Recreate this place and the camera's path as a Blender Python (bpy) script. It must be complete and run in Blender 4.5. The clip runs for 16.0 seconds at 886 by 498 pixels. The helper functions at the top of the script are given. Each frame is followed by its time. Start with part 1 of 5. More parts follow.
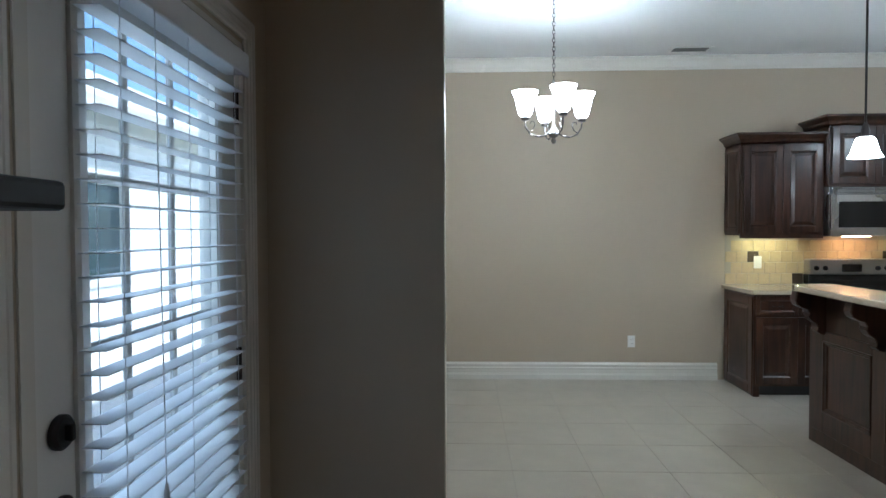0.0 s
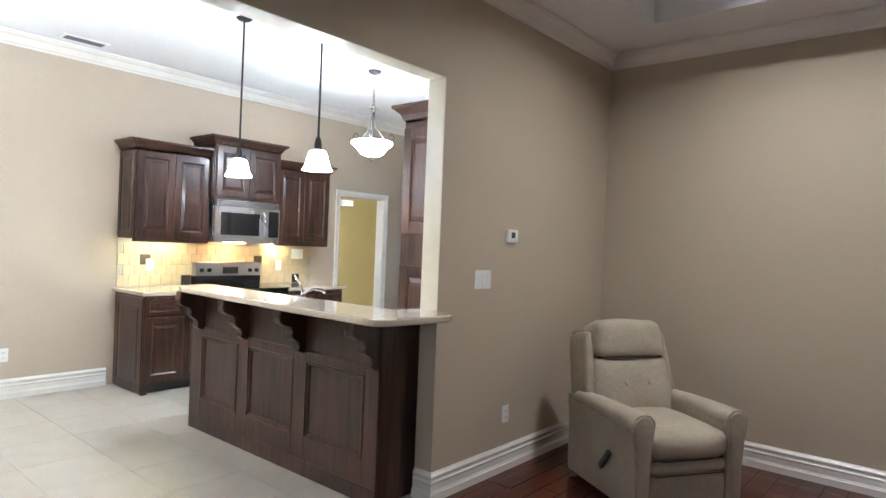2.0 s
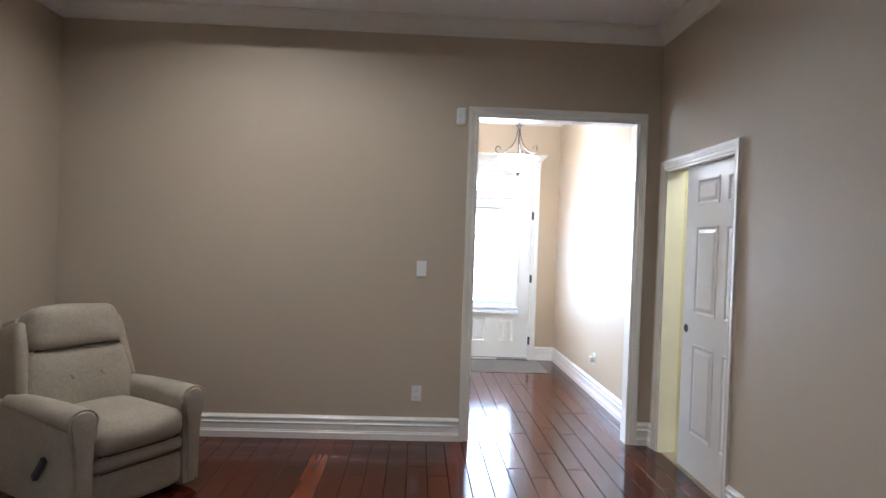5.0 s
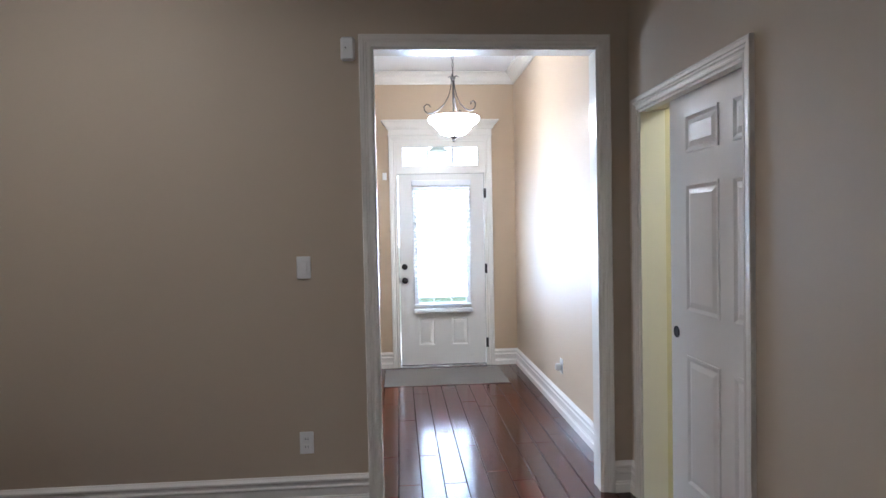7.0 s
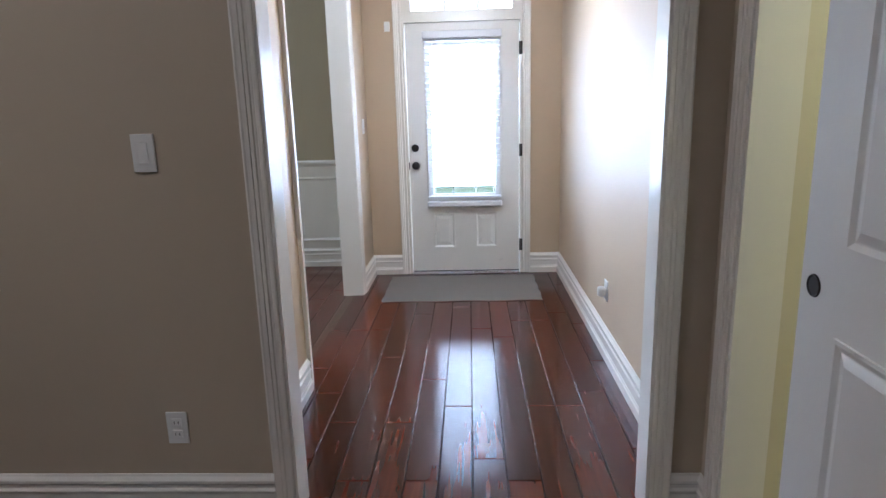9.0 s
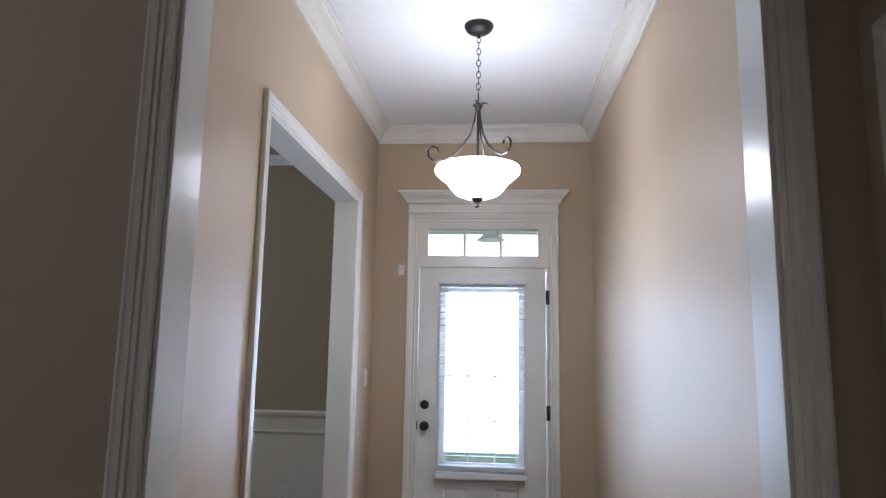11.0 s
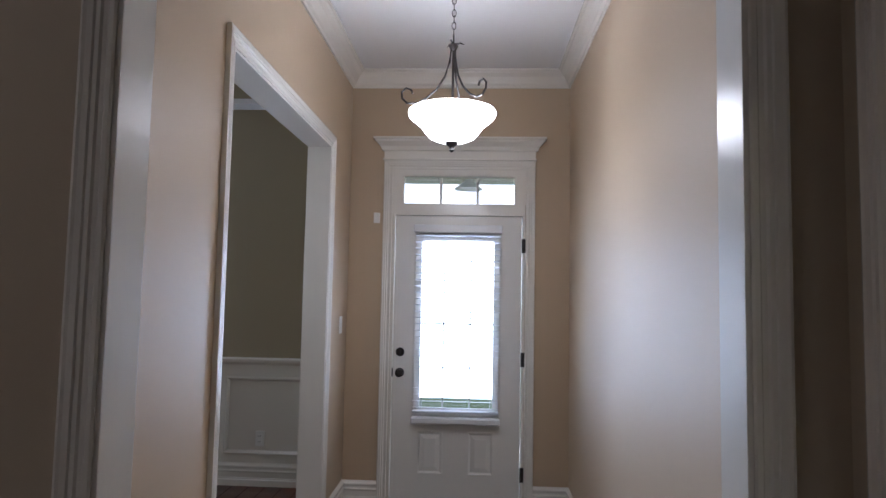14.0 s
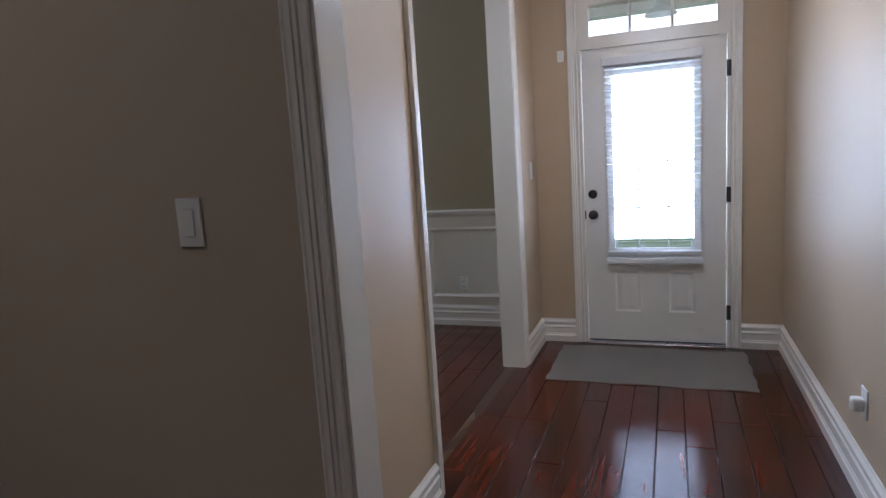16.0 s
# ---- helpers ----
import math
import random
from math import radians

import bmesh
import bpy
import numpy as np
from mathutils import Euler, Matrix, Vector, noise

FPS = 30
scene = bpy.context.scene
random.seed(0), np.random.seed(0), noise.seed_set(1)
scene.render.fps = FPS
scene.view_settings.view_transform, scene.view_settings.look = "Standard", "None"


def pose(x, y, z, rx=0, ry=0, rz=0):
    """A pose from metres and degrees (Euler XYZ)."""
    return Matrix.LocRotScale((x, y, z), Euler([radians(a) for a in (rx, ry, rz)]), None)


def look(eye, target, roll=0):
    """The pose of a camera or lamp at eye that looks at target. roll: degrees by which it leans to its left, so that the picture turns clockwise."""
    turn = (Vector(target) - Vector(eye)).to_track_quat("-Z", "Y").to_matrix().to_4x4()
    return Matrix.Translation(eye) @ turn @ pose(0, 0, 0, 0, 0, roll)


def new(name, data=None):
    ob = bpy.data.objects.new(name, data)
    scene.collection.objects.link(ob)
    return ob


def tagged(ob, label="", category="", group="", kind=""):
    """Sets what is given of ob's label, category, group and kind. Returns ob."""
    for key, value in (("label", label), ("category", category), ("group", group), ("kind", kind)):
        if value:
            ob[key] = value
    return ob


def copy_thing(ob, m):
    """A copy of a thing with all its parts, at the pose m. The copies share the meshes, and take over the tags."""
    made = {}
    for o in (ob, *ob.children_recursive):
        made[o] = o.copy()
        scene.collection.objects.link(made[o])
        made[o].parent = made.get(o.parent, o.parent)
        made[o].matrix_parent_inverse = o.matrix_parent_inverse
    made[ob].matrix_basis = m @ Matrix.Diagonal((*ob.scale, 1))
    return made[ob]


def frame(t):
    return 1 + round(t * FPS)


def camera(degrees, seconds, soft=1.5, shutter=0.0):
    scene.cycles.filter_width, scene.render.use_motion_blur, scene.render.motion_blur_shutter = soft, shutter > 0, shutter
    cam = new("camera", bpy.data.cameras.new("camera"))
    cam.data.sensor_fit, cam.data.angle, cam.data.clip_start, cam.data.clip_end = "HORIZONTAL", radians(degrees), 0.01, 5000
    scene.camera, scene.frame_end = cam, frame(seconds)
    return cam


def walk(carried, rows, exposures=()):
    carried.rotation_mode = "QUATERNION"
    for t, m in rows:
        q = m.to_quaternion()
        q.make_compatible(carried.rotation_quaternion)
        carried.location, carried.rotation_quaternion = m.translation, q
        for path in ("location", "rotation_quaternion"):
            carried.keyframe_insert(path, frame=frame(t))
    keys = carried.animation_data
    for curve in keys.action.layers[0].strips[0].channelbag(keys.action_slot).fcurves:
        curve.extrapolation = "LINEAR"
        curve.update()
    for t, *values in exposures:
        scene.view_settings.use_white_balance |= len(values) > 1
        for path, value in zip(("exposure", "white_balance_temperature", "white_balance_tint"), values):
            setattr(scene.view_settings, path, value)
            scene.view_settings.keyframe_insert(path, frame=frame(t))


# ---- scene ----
cam = camera(71.5, 16.0, soft=1.5)
PATH = [
    (0, (-4.793, 1.428, 1.475), (-4.867, 3.426, 1.419), -0.2),
    (0.5, (-4.834, 1.384, 1.455), (-4.563, 3.363, 1.352), 1.1),
    (1, (-4.818, 1.305, 1.448), (-4.128, 3.18, 1.351), 2.1),
    (1.5, (-4.808, 1.306, 1.477), (-3.646, 2.933, 1.416), 1.1),
    (2, (-4.772, 1.278, 1.485), (-3.246, 2.571, 1.472), 2.3),
    (2.5, (-4.735, 1.278, 1.485), (-3.016, 2.3, 1.495), 1.5),
    (3, (-4.707, 1.238, 1.494), (-2.861, 2.007, 1.523), 0.8),
    (3.5, (-4.677, 1.233, 1.485), (-2.757, 1.794, 1.494), 1.0),
    (4, (-4.652, 1.167, 1.47), (-2.68, 1.5, 1.467), 1.2),
    (4.5, (-4.632, 1.059, 1.486), (-2.636, 1.196, 1.475), 1.9),
    (5, (-4.527, 0.986, 1.482), (-2.529, 0.903, 1.456), 2.0),
    (7.3, (-3.004, 0.346, 1.435), (-1.01, 0.2, 1.367), -1.4),
    (7.5, (-2.842, 0.276, 1.418), (-0.851, 0.133, 1.304), -0.6),
    (7.8, (-2.617, 0.178, 1.405), (-0.634, 0.201, 1.148), -0.5),
    (8, (-2.471, 0.119, 1.396), (-0.516, 0.132, 0.976), -1.5),
    (8.2, (-2.339, 0.075, 1.373), (-0.417, 0.083, 0.817), -1.8),
    (10.3, (-1.29, -0.112, 1.451), (0.702, 0.066, 1.425), 0.4),
    (10.5, (-1.231, -0.097, 1.476), (0.764, 0.043, 1.523), 0.5),
    (11, (-1.181, -0.101, 1.539), (0.79, 0.072, 1.827), 1.0),
    (11.5, (-1.191, -0.115, 1.569), (0.756, 0.048, 1.996), 0.8),
    (12, (-1.193, -0.123, 1.589), (0.725, 0.007, 2.139), 1.6),
    (12.5, (-1.167, -0.124, 1.58), (0.763, -0.01, 2.093), 1.2),
    (13, (-1.157, -0.134, 1.556), (0.803, -0.035, 1.941), 0.9),
    (13.5, (-1.14, -0.13, 1.53), (0.84, -0.034, 1.791), 0.9),
    (14, (-1.138, -0.134, 1.51), (0.855, -0.024, 1.647), 1.1),
    (14.5, (-1.135, -0.141, 1.489), (0.862, -0.034, 1.51), 1.1),
    (15, (-1.149, -0.125, 1.463), (0.844, -0.021, 1.324), 0.4),
    (15.5, (-1.148, -0.065, 1.453), (0.818, 0.128, 1.137), -0.2),
    (16, (-1.154, -0.115, 1.382), (0.698, 0.582, 1.095), -3.7),
]
EXPOSURES = [(0, 0.9, 5000, 0), (0.5, 1.25, 5000, 0), (1, 1.75, 5050, 1), (1.5, 1.85, 5100, 3), (2, 2.4, 5250, 7), (2.5, 2.85, 5300, 8), (3.5, 2.98, 5250, 9), (4.5, 2.38, 5250, 9), (5, 2.05, 5250, 9), (7.5, 1.4, 5250, 11), (8.2, 1.4, 5200, 11), (10.5, 0.45, 5350, 13), (12, 0.05, 5450, 15), (14, -0.08, 5500, 16), (15, -0.1, 5500, 15), (16, 0.2, 5400, 15)]
walk(cam, [(t, look(eye, target, roll)) for t, eye, target, roll in PATH], EXPOSURES)

# ---- world and light ----
world = bpy.data.worlds.new("world")
scene.world = world
world.use_nodes = True
wn = world.node_tree
sky = wn.nodes.new("ShaderNodeTexSky")
sky.sky_type, sky.sun_disc = "NISHITA", False
sky.sun_elevation, sky.sun_rotation = radians(52), radians(120)
wn.links.new(sky.outputs[0], wn.nodes["Background"].inputs[0])
wn.nodes["Background"].inputs[1].default_value = 0.15
sun = new("sun", bpy.data.lights.new("sun", "SUN"))
sun.data.energy, sun.data.angle, sun.data.color = 5.0, radians(0.5), (1, 0.95, 0.88)
sun.matrix_world = pose(0, 0, 10, 38, 0, 60)

DOOR_LIGHT = 24.0
PATIO_LIGHT = 22.0
CAN = 12.0
CAN_WATT = 4.0
SHADE = 18.0


def area(name, m, sx, sy, energy, color):
    ob = new(name, bpy.data.lights.new(name, "AREA"))
    ob.data.shape, ob.data.size, ob.data.size_y = "RECTANGLE", sx, sy
    ob.data.energy, ob.data.color = energy, color
    ob.matrix_world = m
    return ob


# ---- plan, metres ----
X_W, Y_N, Y_S, T = -5.49, 3.57, -0.797, 0.13    # living room walls and thickness
CEIL = 3.10
Y_K = 7.553                                      # kitchen far wall
K_CEIL = 3.16                                    # kitchen ceiling
X_KE = 2.12                                     # kitchen east wall
X_F = 3.25                                      # front wall of the foyer
TE = 0.10                                       # thickness of the wall with the cased opening
FY = 0.79                                       # foyer half width
OP_A, OP_B, OP_Z = -0.626, 0.574, 2.410                         # cased opening
BO_L, BO_R, BO_Z = -4.87, -2.095, 2.447          # opening to the kitchen
PK_A, PK_B, PK_Z = -1.107, -0.137, 2.050          # pocket door opening
TRAY = (-4.95, -0.54, -0.24, 3.00, 3.46)
X_D = 3.58                                      # dining room front wall

# daylight standing in the glazed openings
area("daylight_front_door", look((X_F + 0.12, 0, 1.33), (0, 0, 1.0)), 0.56, 1.20, DOOR_LIGHT, (0.76, 0.87, 1.0))
area("daylight_patio", look((X_W - 1.5, 2.8, 2.7), (X_W, 2.8, 1.2)), 2.2, 1.4, PATIO_LIGHT, (0.8, 0.9, 1.0))


CANS = ((-1.28, 0.95, 0.25), (-1.28, 2.05, 1.8))     # place and share of the recessed lights
for x, y, k in CANS:
    lamp = area("recessed_lamp", pose(x, y, TRAY[4] - 0.012), 0.11, 0.11, CAN_WATT * k, (1.0, 0.88, 0.74))
    lamp.data.shape, lamp.data.spread = "DISK", radians(140)
# lamp for daylight at an added, unseen dining window, turned towards the foyer
area("daylight_dining", look((X_D + 0.05, 3.5, 1.5), (1.4, 1.6, 1.1)), 1.0, 1.5, 56.0, (0.80, 0.90, 1.0))

# ---- mesh helpers ----
def part(name, bm, material, parent=None, label="", smooth=False):
    me = bpy.data.meshes.new(name)
    bmesh.ops.recalc_face_normals(bm, faces=bm.faces[:])
    if smooth:
        for f in bm.faces:
            f.smooth = True
    bm.to_mesh(me)
    bm.free()
    me.materials.append(material)
    ob = new(name, me)
    if parent:
        ob.parent = parent
    if label:
        ob["label"] = label
    if smooth:
        me.set_sharp_from_angle(angle=radians(40))
    return ob


def thing(name, label, category, group="", m=None):
    ob = tagged(new(name), label, category, group)
    ob.empty_display_size = 0.1
    if m:
        ob.matrix_basis = m
    return ob


def structure(name, bm, material, parent=None, smooth=False):
    return tagged(part(name, bm, material, parent, smooth=smooth), kind="structure")


def box(bm, x0, x1, y0, y1, z0, z1, bevel=0.0, seg=1):
    r = bmesh.ops.create_cube(bm, size=1, matrix=Matrix.Translation(((x0 + x1) / 2, (y0 + y1) / 2, (z0 + z1) / 2))
                              @ Matrix.Diagonal((abs(x1 - x0), abs(y1 - y0), abs(z1 - z0), 1)))
    if bevel:
        es = list({e for v in r["verts"] for e in v.link_edges})
        bmesh.ops.bevel(bm, geom=es, offset=bevel, segments=seg, profile=0.5, affect="EDGES")
    return bm


def boxed(*a, **k):
    return box(bmesh.new(), *a, **k)


def lathe(bm, prof, seg=24, at=(0, 0, 0), m=None):
    """Turns (radius, height) pairs about the upright axis."""
    rings = []
    for r, z in prof:
        ring = []
        for i in range(seg):
            a = 2 * math.pi * i / seg
            p = Vector((r * math.cos(a), r * math.sin(a), z))
            p = m @ p if m else p
            ring.append(bm.verts.new(p + Vector(at)))
        rings.append(ring)
    for a, b in zip(rings, rings[1:]):
        for i in range(seg):
            bm.faces.new((a[i], a[(i + 1) % seg], b[(i + 1) % seg], b[i]))
    for ring in (rings[0], rings[-1]):
        if (ring[0].co - ring[seg // 2].co).length > 1e-4:
            bm.faces.new(ring)
    return bm


def tube(bm, pts, r, seg=8, taper=None):
    """A round bar along points."""
    pts = [Vector(p) for p in pts]
    rings, up = [], Vector((0, 0, 1))
    for i, p in enumerate(pts):
        d = (pts[min(i + 1, len(pts) - 1)] - pts[max(i - 1, 0)]).normalized()
        ref = up if abs(d.z) < 0.95 else Vector((1, 0, 0))
        u = d.cross(ref).normalized()
        v = d.cross(u)
        rr = r if not taper else r * (taper[0] + (taper[1] - taper[0]) * i / (len(pts) - 1))
        rings.append([bm.verts.new(p + rr * (math.cos(a) * u + math.sin(a) * v)) for a in [2 * math.pi * k / seg for k in range(seg)]])
    for a, b in zip(rings, rings[1:]):
        ok = min(range(seg), key=lambda s: (a[0].co - b[s].co).length)
        for i in range(seg):
            bm.faces.new((a[i], a[(i + 1) % seg], b[(i + 1 + ok) % seg], b[(i + ok) % seg]))
    bm.faces.new(rings[0])
    bm.faces.new(rings[-1])
    return bm


def sweep(bm, path, profile, place=lambda u, v, w: (u, v, w), closed=False):
    """A moulding: the profile (out to the path's left, up) along a flat path with mitred corners."""
    n = len(path)
    rings = []
    for i, p in enumerate(path):
        p = Vector(p)
        a = (p - Vector(path[i - 1])).normalized() if (i or closed) else None
        b = (Vector(path[(i + 1) % n]) - p).normalized() if (i < n - 1 or closed) else None
        a, b = a or b, b or a
        na, nb = Vector((-a.y, a.x)), Vector((-b.y, b.x))
        off = (na + nb) / max(0.2, 1 + na.dot(nb))
        rings.append([bm.verts.new(place(p.x + off.x * d, p.y + off.y * d, w)) for d, w in profile])
    k = len(profile)
    for j in range(n if closed else n - 1):
        a, b = rings[j], rings[(j + 1) % n]
        for i in range(k):
            bm.faces.new((a[i], a[(i + 1) % k], b[(i + 1) % k], b[i]))
    if not closed:
        bm.faces.new(rings[0])
        bm.faces.new(rings[-1])
    return bm


def wall_boxes(bm, axis, c0, c1, u0, u1, z0, z1, holes=()):
    """A wall between c0 and c1 on its thin axis with rectangular holes (u0, u1, z0, z1)."""
    us = sorted({u0, u1, *[h[0] for h in holes], *[h[1] for h in holes]})
    for a, b in zip(us, us[1:]):
        spans, cur = [], z0
        for h in sorted([h for h in holes if h[0] <= a + 1e-6 and h[1] >= b - 1e-6], key=lambda h: h[2]):
            if h[2] > cur + 1e-6:
                spans.append((cur, h[2]))
            cur = h[3]
        if cur < z1 - 1e-6:
            spans.append((cur, z1))
        for s, e in spans:
            if axis == "x":
                box(bm, c0, c1, a, b, s, e)
            else:
                box(bm, a, b, c0, c1, s, e)
    bmesh.ops.remove_doubles(bm, verts=bm.verts[:], dist=1e-5)
    return bm


# ---- materials ----
def mat(name, base, rough=0.6, metal=0.0, bump=0.0, scale=40.0, vary=0.06, coat=0.0, emit=None, spec=0.5, big=1.5, rough_vary=0.06):
    m = bpy.data.materials.new(name)
    m.use_nodes = True
    nt = m.node_tree
    b = nt.nodes["Principled BSDF"]
    b.inputs["Roughness"].default_value = rough
    b.inputs["Metallic"].default_value = metal
    b.inputs["Coat Weight"].default_value = coat
    b.inputs["Specular IOR Level"].default_value = spec
    tc = nt.nodes.new("ShaderNodeTexCoord")
    n1, n2 = nt.nodes.new("ShaderNodeTexNoise"), nt.nodes.new("ShaderNodeTexNoise")
    n1.inputs["Scale"].default_value, n2.inputs["Scale"].default_value = scale, big
    n1.inputs["Detail"].default_value, n2.inputs["Detail"].default_value = 4, 3
    for n in (n1, n2):
        nt.links.new(tc.outputs["Object"], n.inputs["Vector"])
    mix = nt.nodes.new("ShaderNodeMix")
    mix.data_type = "RGBA"
    mix.inputs["A"].default_value = (*[c * (1 - vary) for c in base], 1)
    mix.inputs["B"].default_value = (*[min(1, c * (1 + vary)) for c in base], 1)
    avg = nt.nodes.new("ShaderNodeMath")
    avg.operation = "ADD"
    half = nt.nodes.new("ShaderNodeMath")
    half.operation = "MULTIPLY"
    half.inputs[1].default_value = 0.5
    nt.links.new(n1.outputs["Fac"], avg.inputs[0])
    nt.links.new(n2.outputs["Fac"], avg.inputs[1])
    nt.links.new(avg.outputs[0], half.inputs[0])
    nt.links.new(half.outputs[0], mix.inputs["Factor"])
    nt.links.new(mix.outputs["Result"], b.inputs["Base Color"])
    rv = nt.nodes.new("ShaderNodeMapRange")
    rv.inputs["To Min"].default_value, rv.inputs["To Max"].default_value = max(0.02, rough - rough_vary), min(1, rough + rough_vary)
    nt.links.new(n2.outputs["Fac"], rv.inputs["Value"])
    nt.links.new(rv.outputs["Result"], b.inputs["Roughness"])
    if bump:
        bp = nt.nodes.new("ShaderNodeBump")
        bp.inputs["Strength"].default_value, bp.inputs["Distance"].default_value = bump, 0.004
        nt.links.new(n1.outputs["Fac"], bp.inputs["Height"])
        nt.links.new(bp.outputs["Normal"], b.inputs["Normal"])
    if emit:
        b.inputs["Emission Color"].default_value = (*emit[0], 1)
        b.inputs["Emission Strength"].default_value = emit[1]
    return m


def wood(name, dark, light, rough, coat, along="X", stretch=14.0, scale=3.0, piece=0.0, bump=0.15, ripple=0.0):
    """Wood with its grain along one axis; piece: how far single pieces differ."""
    m = mat(name, dark, rough, coat=coat)
    nt = m.node_tree
    b = nt.nodes["Principled BSDF"]
    tc = nt.nodes.new("ShaderNodeTexCoord")
    info = nt.nodes.new("ShaderNodeObjectInfo")
    mp = nt.nodes.new("ShaderNodeMapping")
    s = {"X": (1, stretch, stretch), "Y": (stretch, 1, stretch), "Z": (stretch, stretch, 1)}[along]
    mp.inputs["Scale"].default_value = s
    add = nt.nodes.new("ShaderNodeVectorMath")
    add.operation = "MULTIPLY_ADD"
    nt.links.new(info.outputs["Random"], add.inputs[0])
    add.inputs[1].default_value = (37.0, 19.0, 11.0)
    nt.links.new(tc.outputs["Object"], add.inputs[2])
    nt.links.new(add.outputs[0], mp.inputs["Vector"])
    n = nt.nodes.new("ShaderNodeTexNoise")
    n.inputs["Scale"].default_value, n.inputs["Detail"].default_value, n.inputs["Distortion"].default_value = scale, 6, 0.6
    nt.links.new(mp.outputs[0], n.inputs["Vector"])
    blot = nt.nodes.new("ShaderNodeTexNoise")
    blot.inputs["Scale"].default_value = 2.5
    nt.links.new(add.outputs[0], blot.inputs["Vector"])
    sm = nt.nodes.new("ShaderNodeMath")
    sm.operation = "MULTIPLY_ADD"
    sm.inputs[1].default_value = 0.45
    nt.links.new(blot.outputs["Fac"], sm.inputs[0])
    hf = nt.nodes.new("ShaderNodeMath")
    hf.operation = "MULTIPLY"
    hf.inputs[1].default_value = 0.55
    nt.links.new(n.outputs["Fac"], hf.inputs[0])
    nt.links.new(hf.outputs[0], sm.inputs[2])
    pr = nt.nodes.new("ShaderNodeMath")
    pr.operation = "MULTIPLY_ADD"
    pr.inputs[1].default_value = piece
    nt.links.new(info.outputs["Random"], pr.inputs[0])
    nt.links.new(sm.outputs[0], pr.inputs[2])
    ramp = nt.nodes.new("ShaderNodeValToRGB")
    ramp.color_ramp.elements[0].position, ramp.color_ramp.elements[0].color = 0.35, (*dark, 1)
    ramp.color_ramp.elements[1].position, ramp.color_ramp.elements[1].color = 0.62 + piece, (*light, 1)
    nt.links.new(pr.outputs[0], ramp.inputs["Fac"])
    nt.links.new(ramp.outputs["Color"], b.inputs["Base Color"])
    bp = nt.nodes.new("ShaderNodeBump")
    bp.inputs["Strength"].default_value, bp.inputs["Distance"].default_value = bump, 0.003
    nt.links.new(n.outputs["Fac"], bp.inputs["Height"])
    nt.links.new(bp.outputs["Normal"], b.inputs["Normal"])
    if ripple:
        b.inputs["Specular IOR Level"].default_value = 0.5
        mr = nt.nodes.new("ShaderNodeMapping")
        mr.inputs["Scale"].default_value = (14, 5, 1)
        rp, rb = nt.nodes.new("ShaderNodeTexNoise"), nt.nodes.new("ShaderNodeBump")
        rp.inputs["Scale"].default_value, rp.inputs["Detail"].default_value = 1.0, 1.0
        rb.inputs["Strength"].default_value, rb.inputs["Distance"].default_value = ripple, 0.003
        nt.links.new(add.outputs[0], mr.inputs["Vector"])
        nt.links.new(mr.outputs[0], rp.inputs["Vector"])
        nt.links.new(rp.outputs["Fac"], rb.inputs["Height"])
        nt.links.new(bp.outputs["Normal"], rb.inputs["Normal"])
        nt.links.new(rb.outputs["Normal"], b.inputs["Normal"])
    return m


def scatter(m):
    """Give each piece its own patch of the pattern."""
    nt = m.node_tree
    tc, info, add = nt.nodes["Texture Coordinate"], nt.nodes.new("ShaderNodeObjectInfo"), nt.nodes.new("ShaderNodeVectorMath")
    add.operation = "MULTIPLY_ADD"
    add.inputs[1].default_value = (31.3, 17.9, 7.7)
    nt.links.new(info.outputs["Random"], add.inputs[0])
    nt.links.new(tc.outputs["Object"], add.inputs[2])
    for n in [n for n in nt.nodes if n.bl_idname == "ShaderNodeTexNoise"]:
        nt.links.new(add.outputs[0], n.inputs["Vector"])


M_WALL = mat("beige_wall_paint", (0.50, 0.42, 0.315), 0.62, bump=0.12, scale=260, vary=0.03)
M_FOYER = mat("tan_wall_paint", (0.53, 0.41, 0.28), 0.5, bump=0.15, scale=260, vary=0.03, spec=0.45)
M_OLIVE = mat("olive_wall_paint", (0.40, 0.34, 0.23), 0.6, bump=0.12, scale=260, vary=0.03)
M_YELLOW = mat("yellow_wall_paint", (0.42, 0.315, 0.11), 0.6, bump=0.1, scale=260, vary=0.03)
M_CEIL = mat("white_ceiling_paint", (0.80, 0.80, 0.80), 0.75, bump=0.15, scale=200, vary=0.02)
M_TRIM = mat("white_gloss_trim_paint", (0.78, 0.75, 0.69), 0.27, bump=0.03, scale=160, vary=0.02, rough_vary=0.008, spec=0.6)
M_DOOR = mat("white_door_paint", (0.78, 0.76, 0.72), 0.3, bump=0.05, scale=90, vary=0.02)
M_CAB = wood("dark_stained_cabinet_wood", (0.011, 0.005, 0.003), (0.072, 0.030, 0.017), 0.32, 0.12, "Z", 12, 2.2, 0.02, 0.08)
M_FLOOR = wood("red_brown_hand_scraped_floor_wood", (0.009, 0.003, 0.002), (0.125, 0.021, 0.008), 0.15, 0.0, "X", 16, 2.0, 0.20, 0.05, ripple=0.05)
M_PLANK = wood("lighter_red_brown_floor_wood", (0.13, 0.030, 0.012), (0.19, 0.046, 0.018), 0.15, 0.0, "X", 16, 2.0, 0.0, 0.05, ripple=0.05)


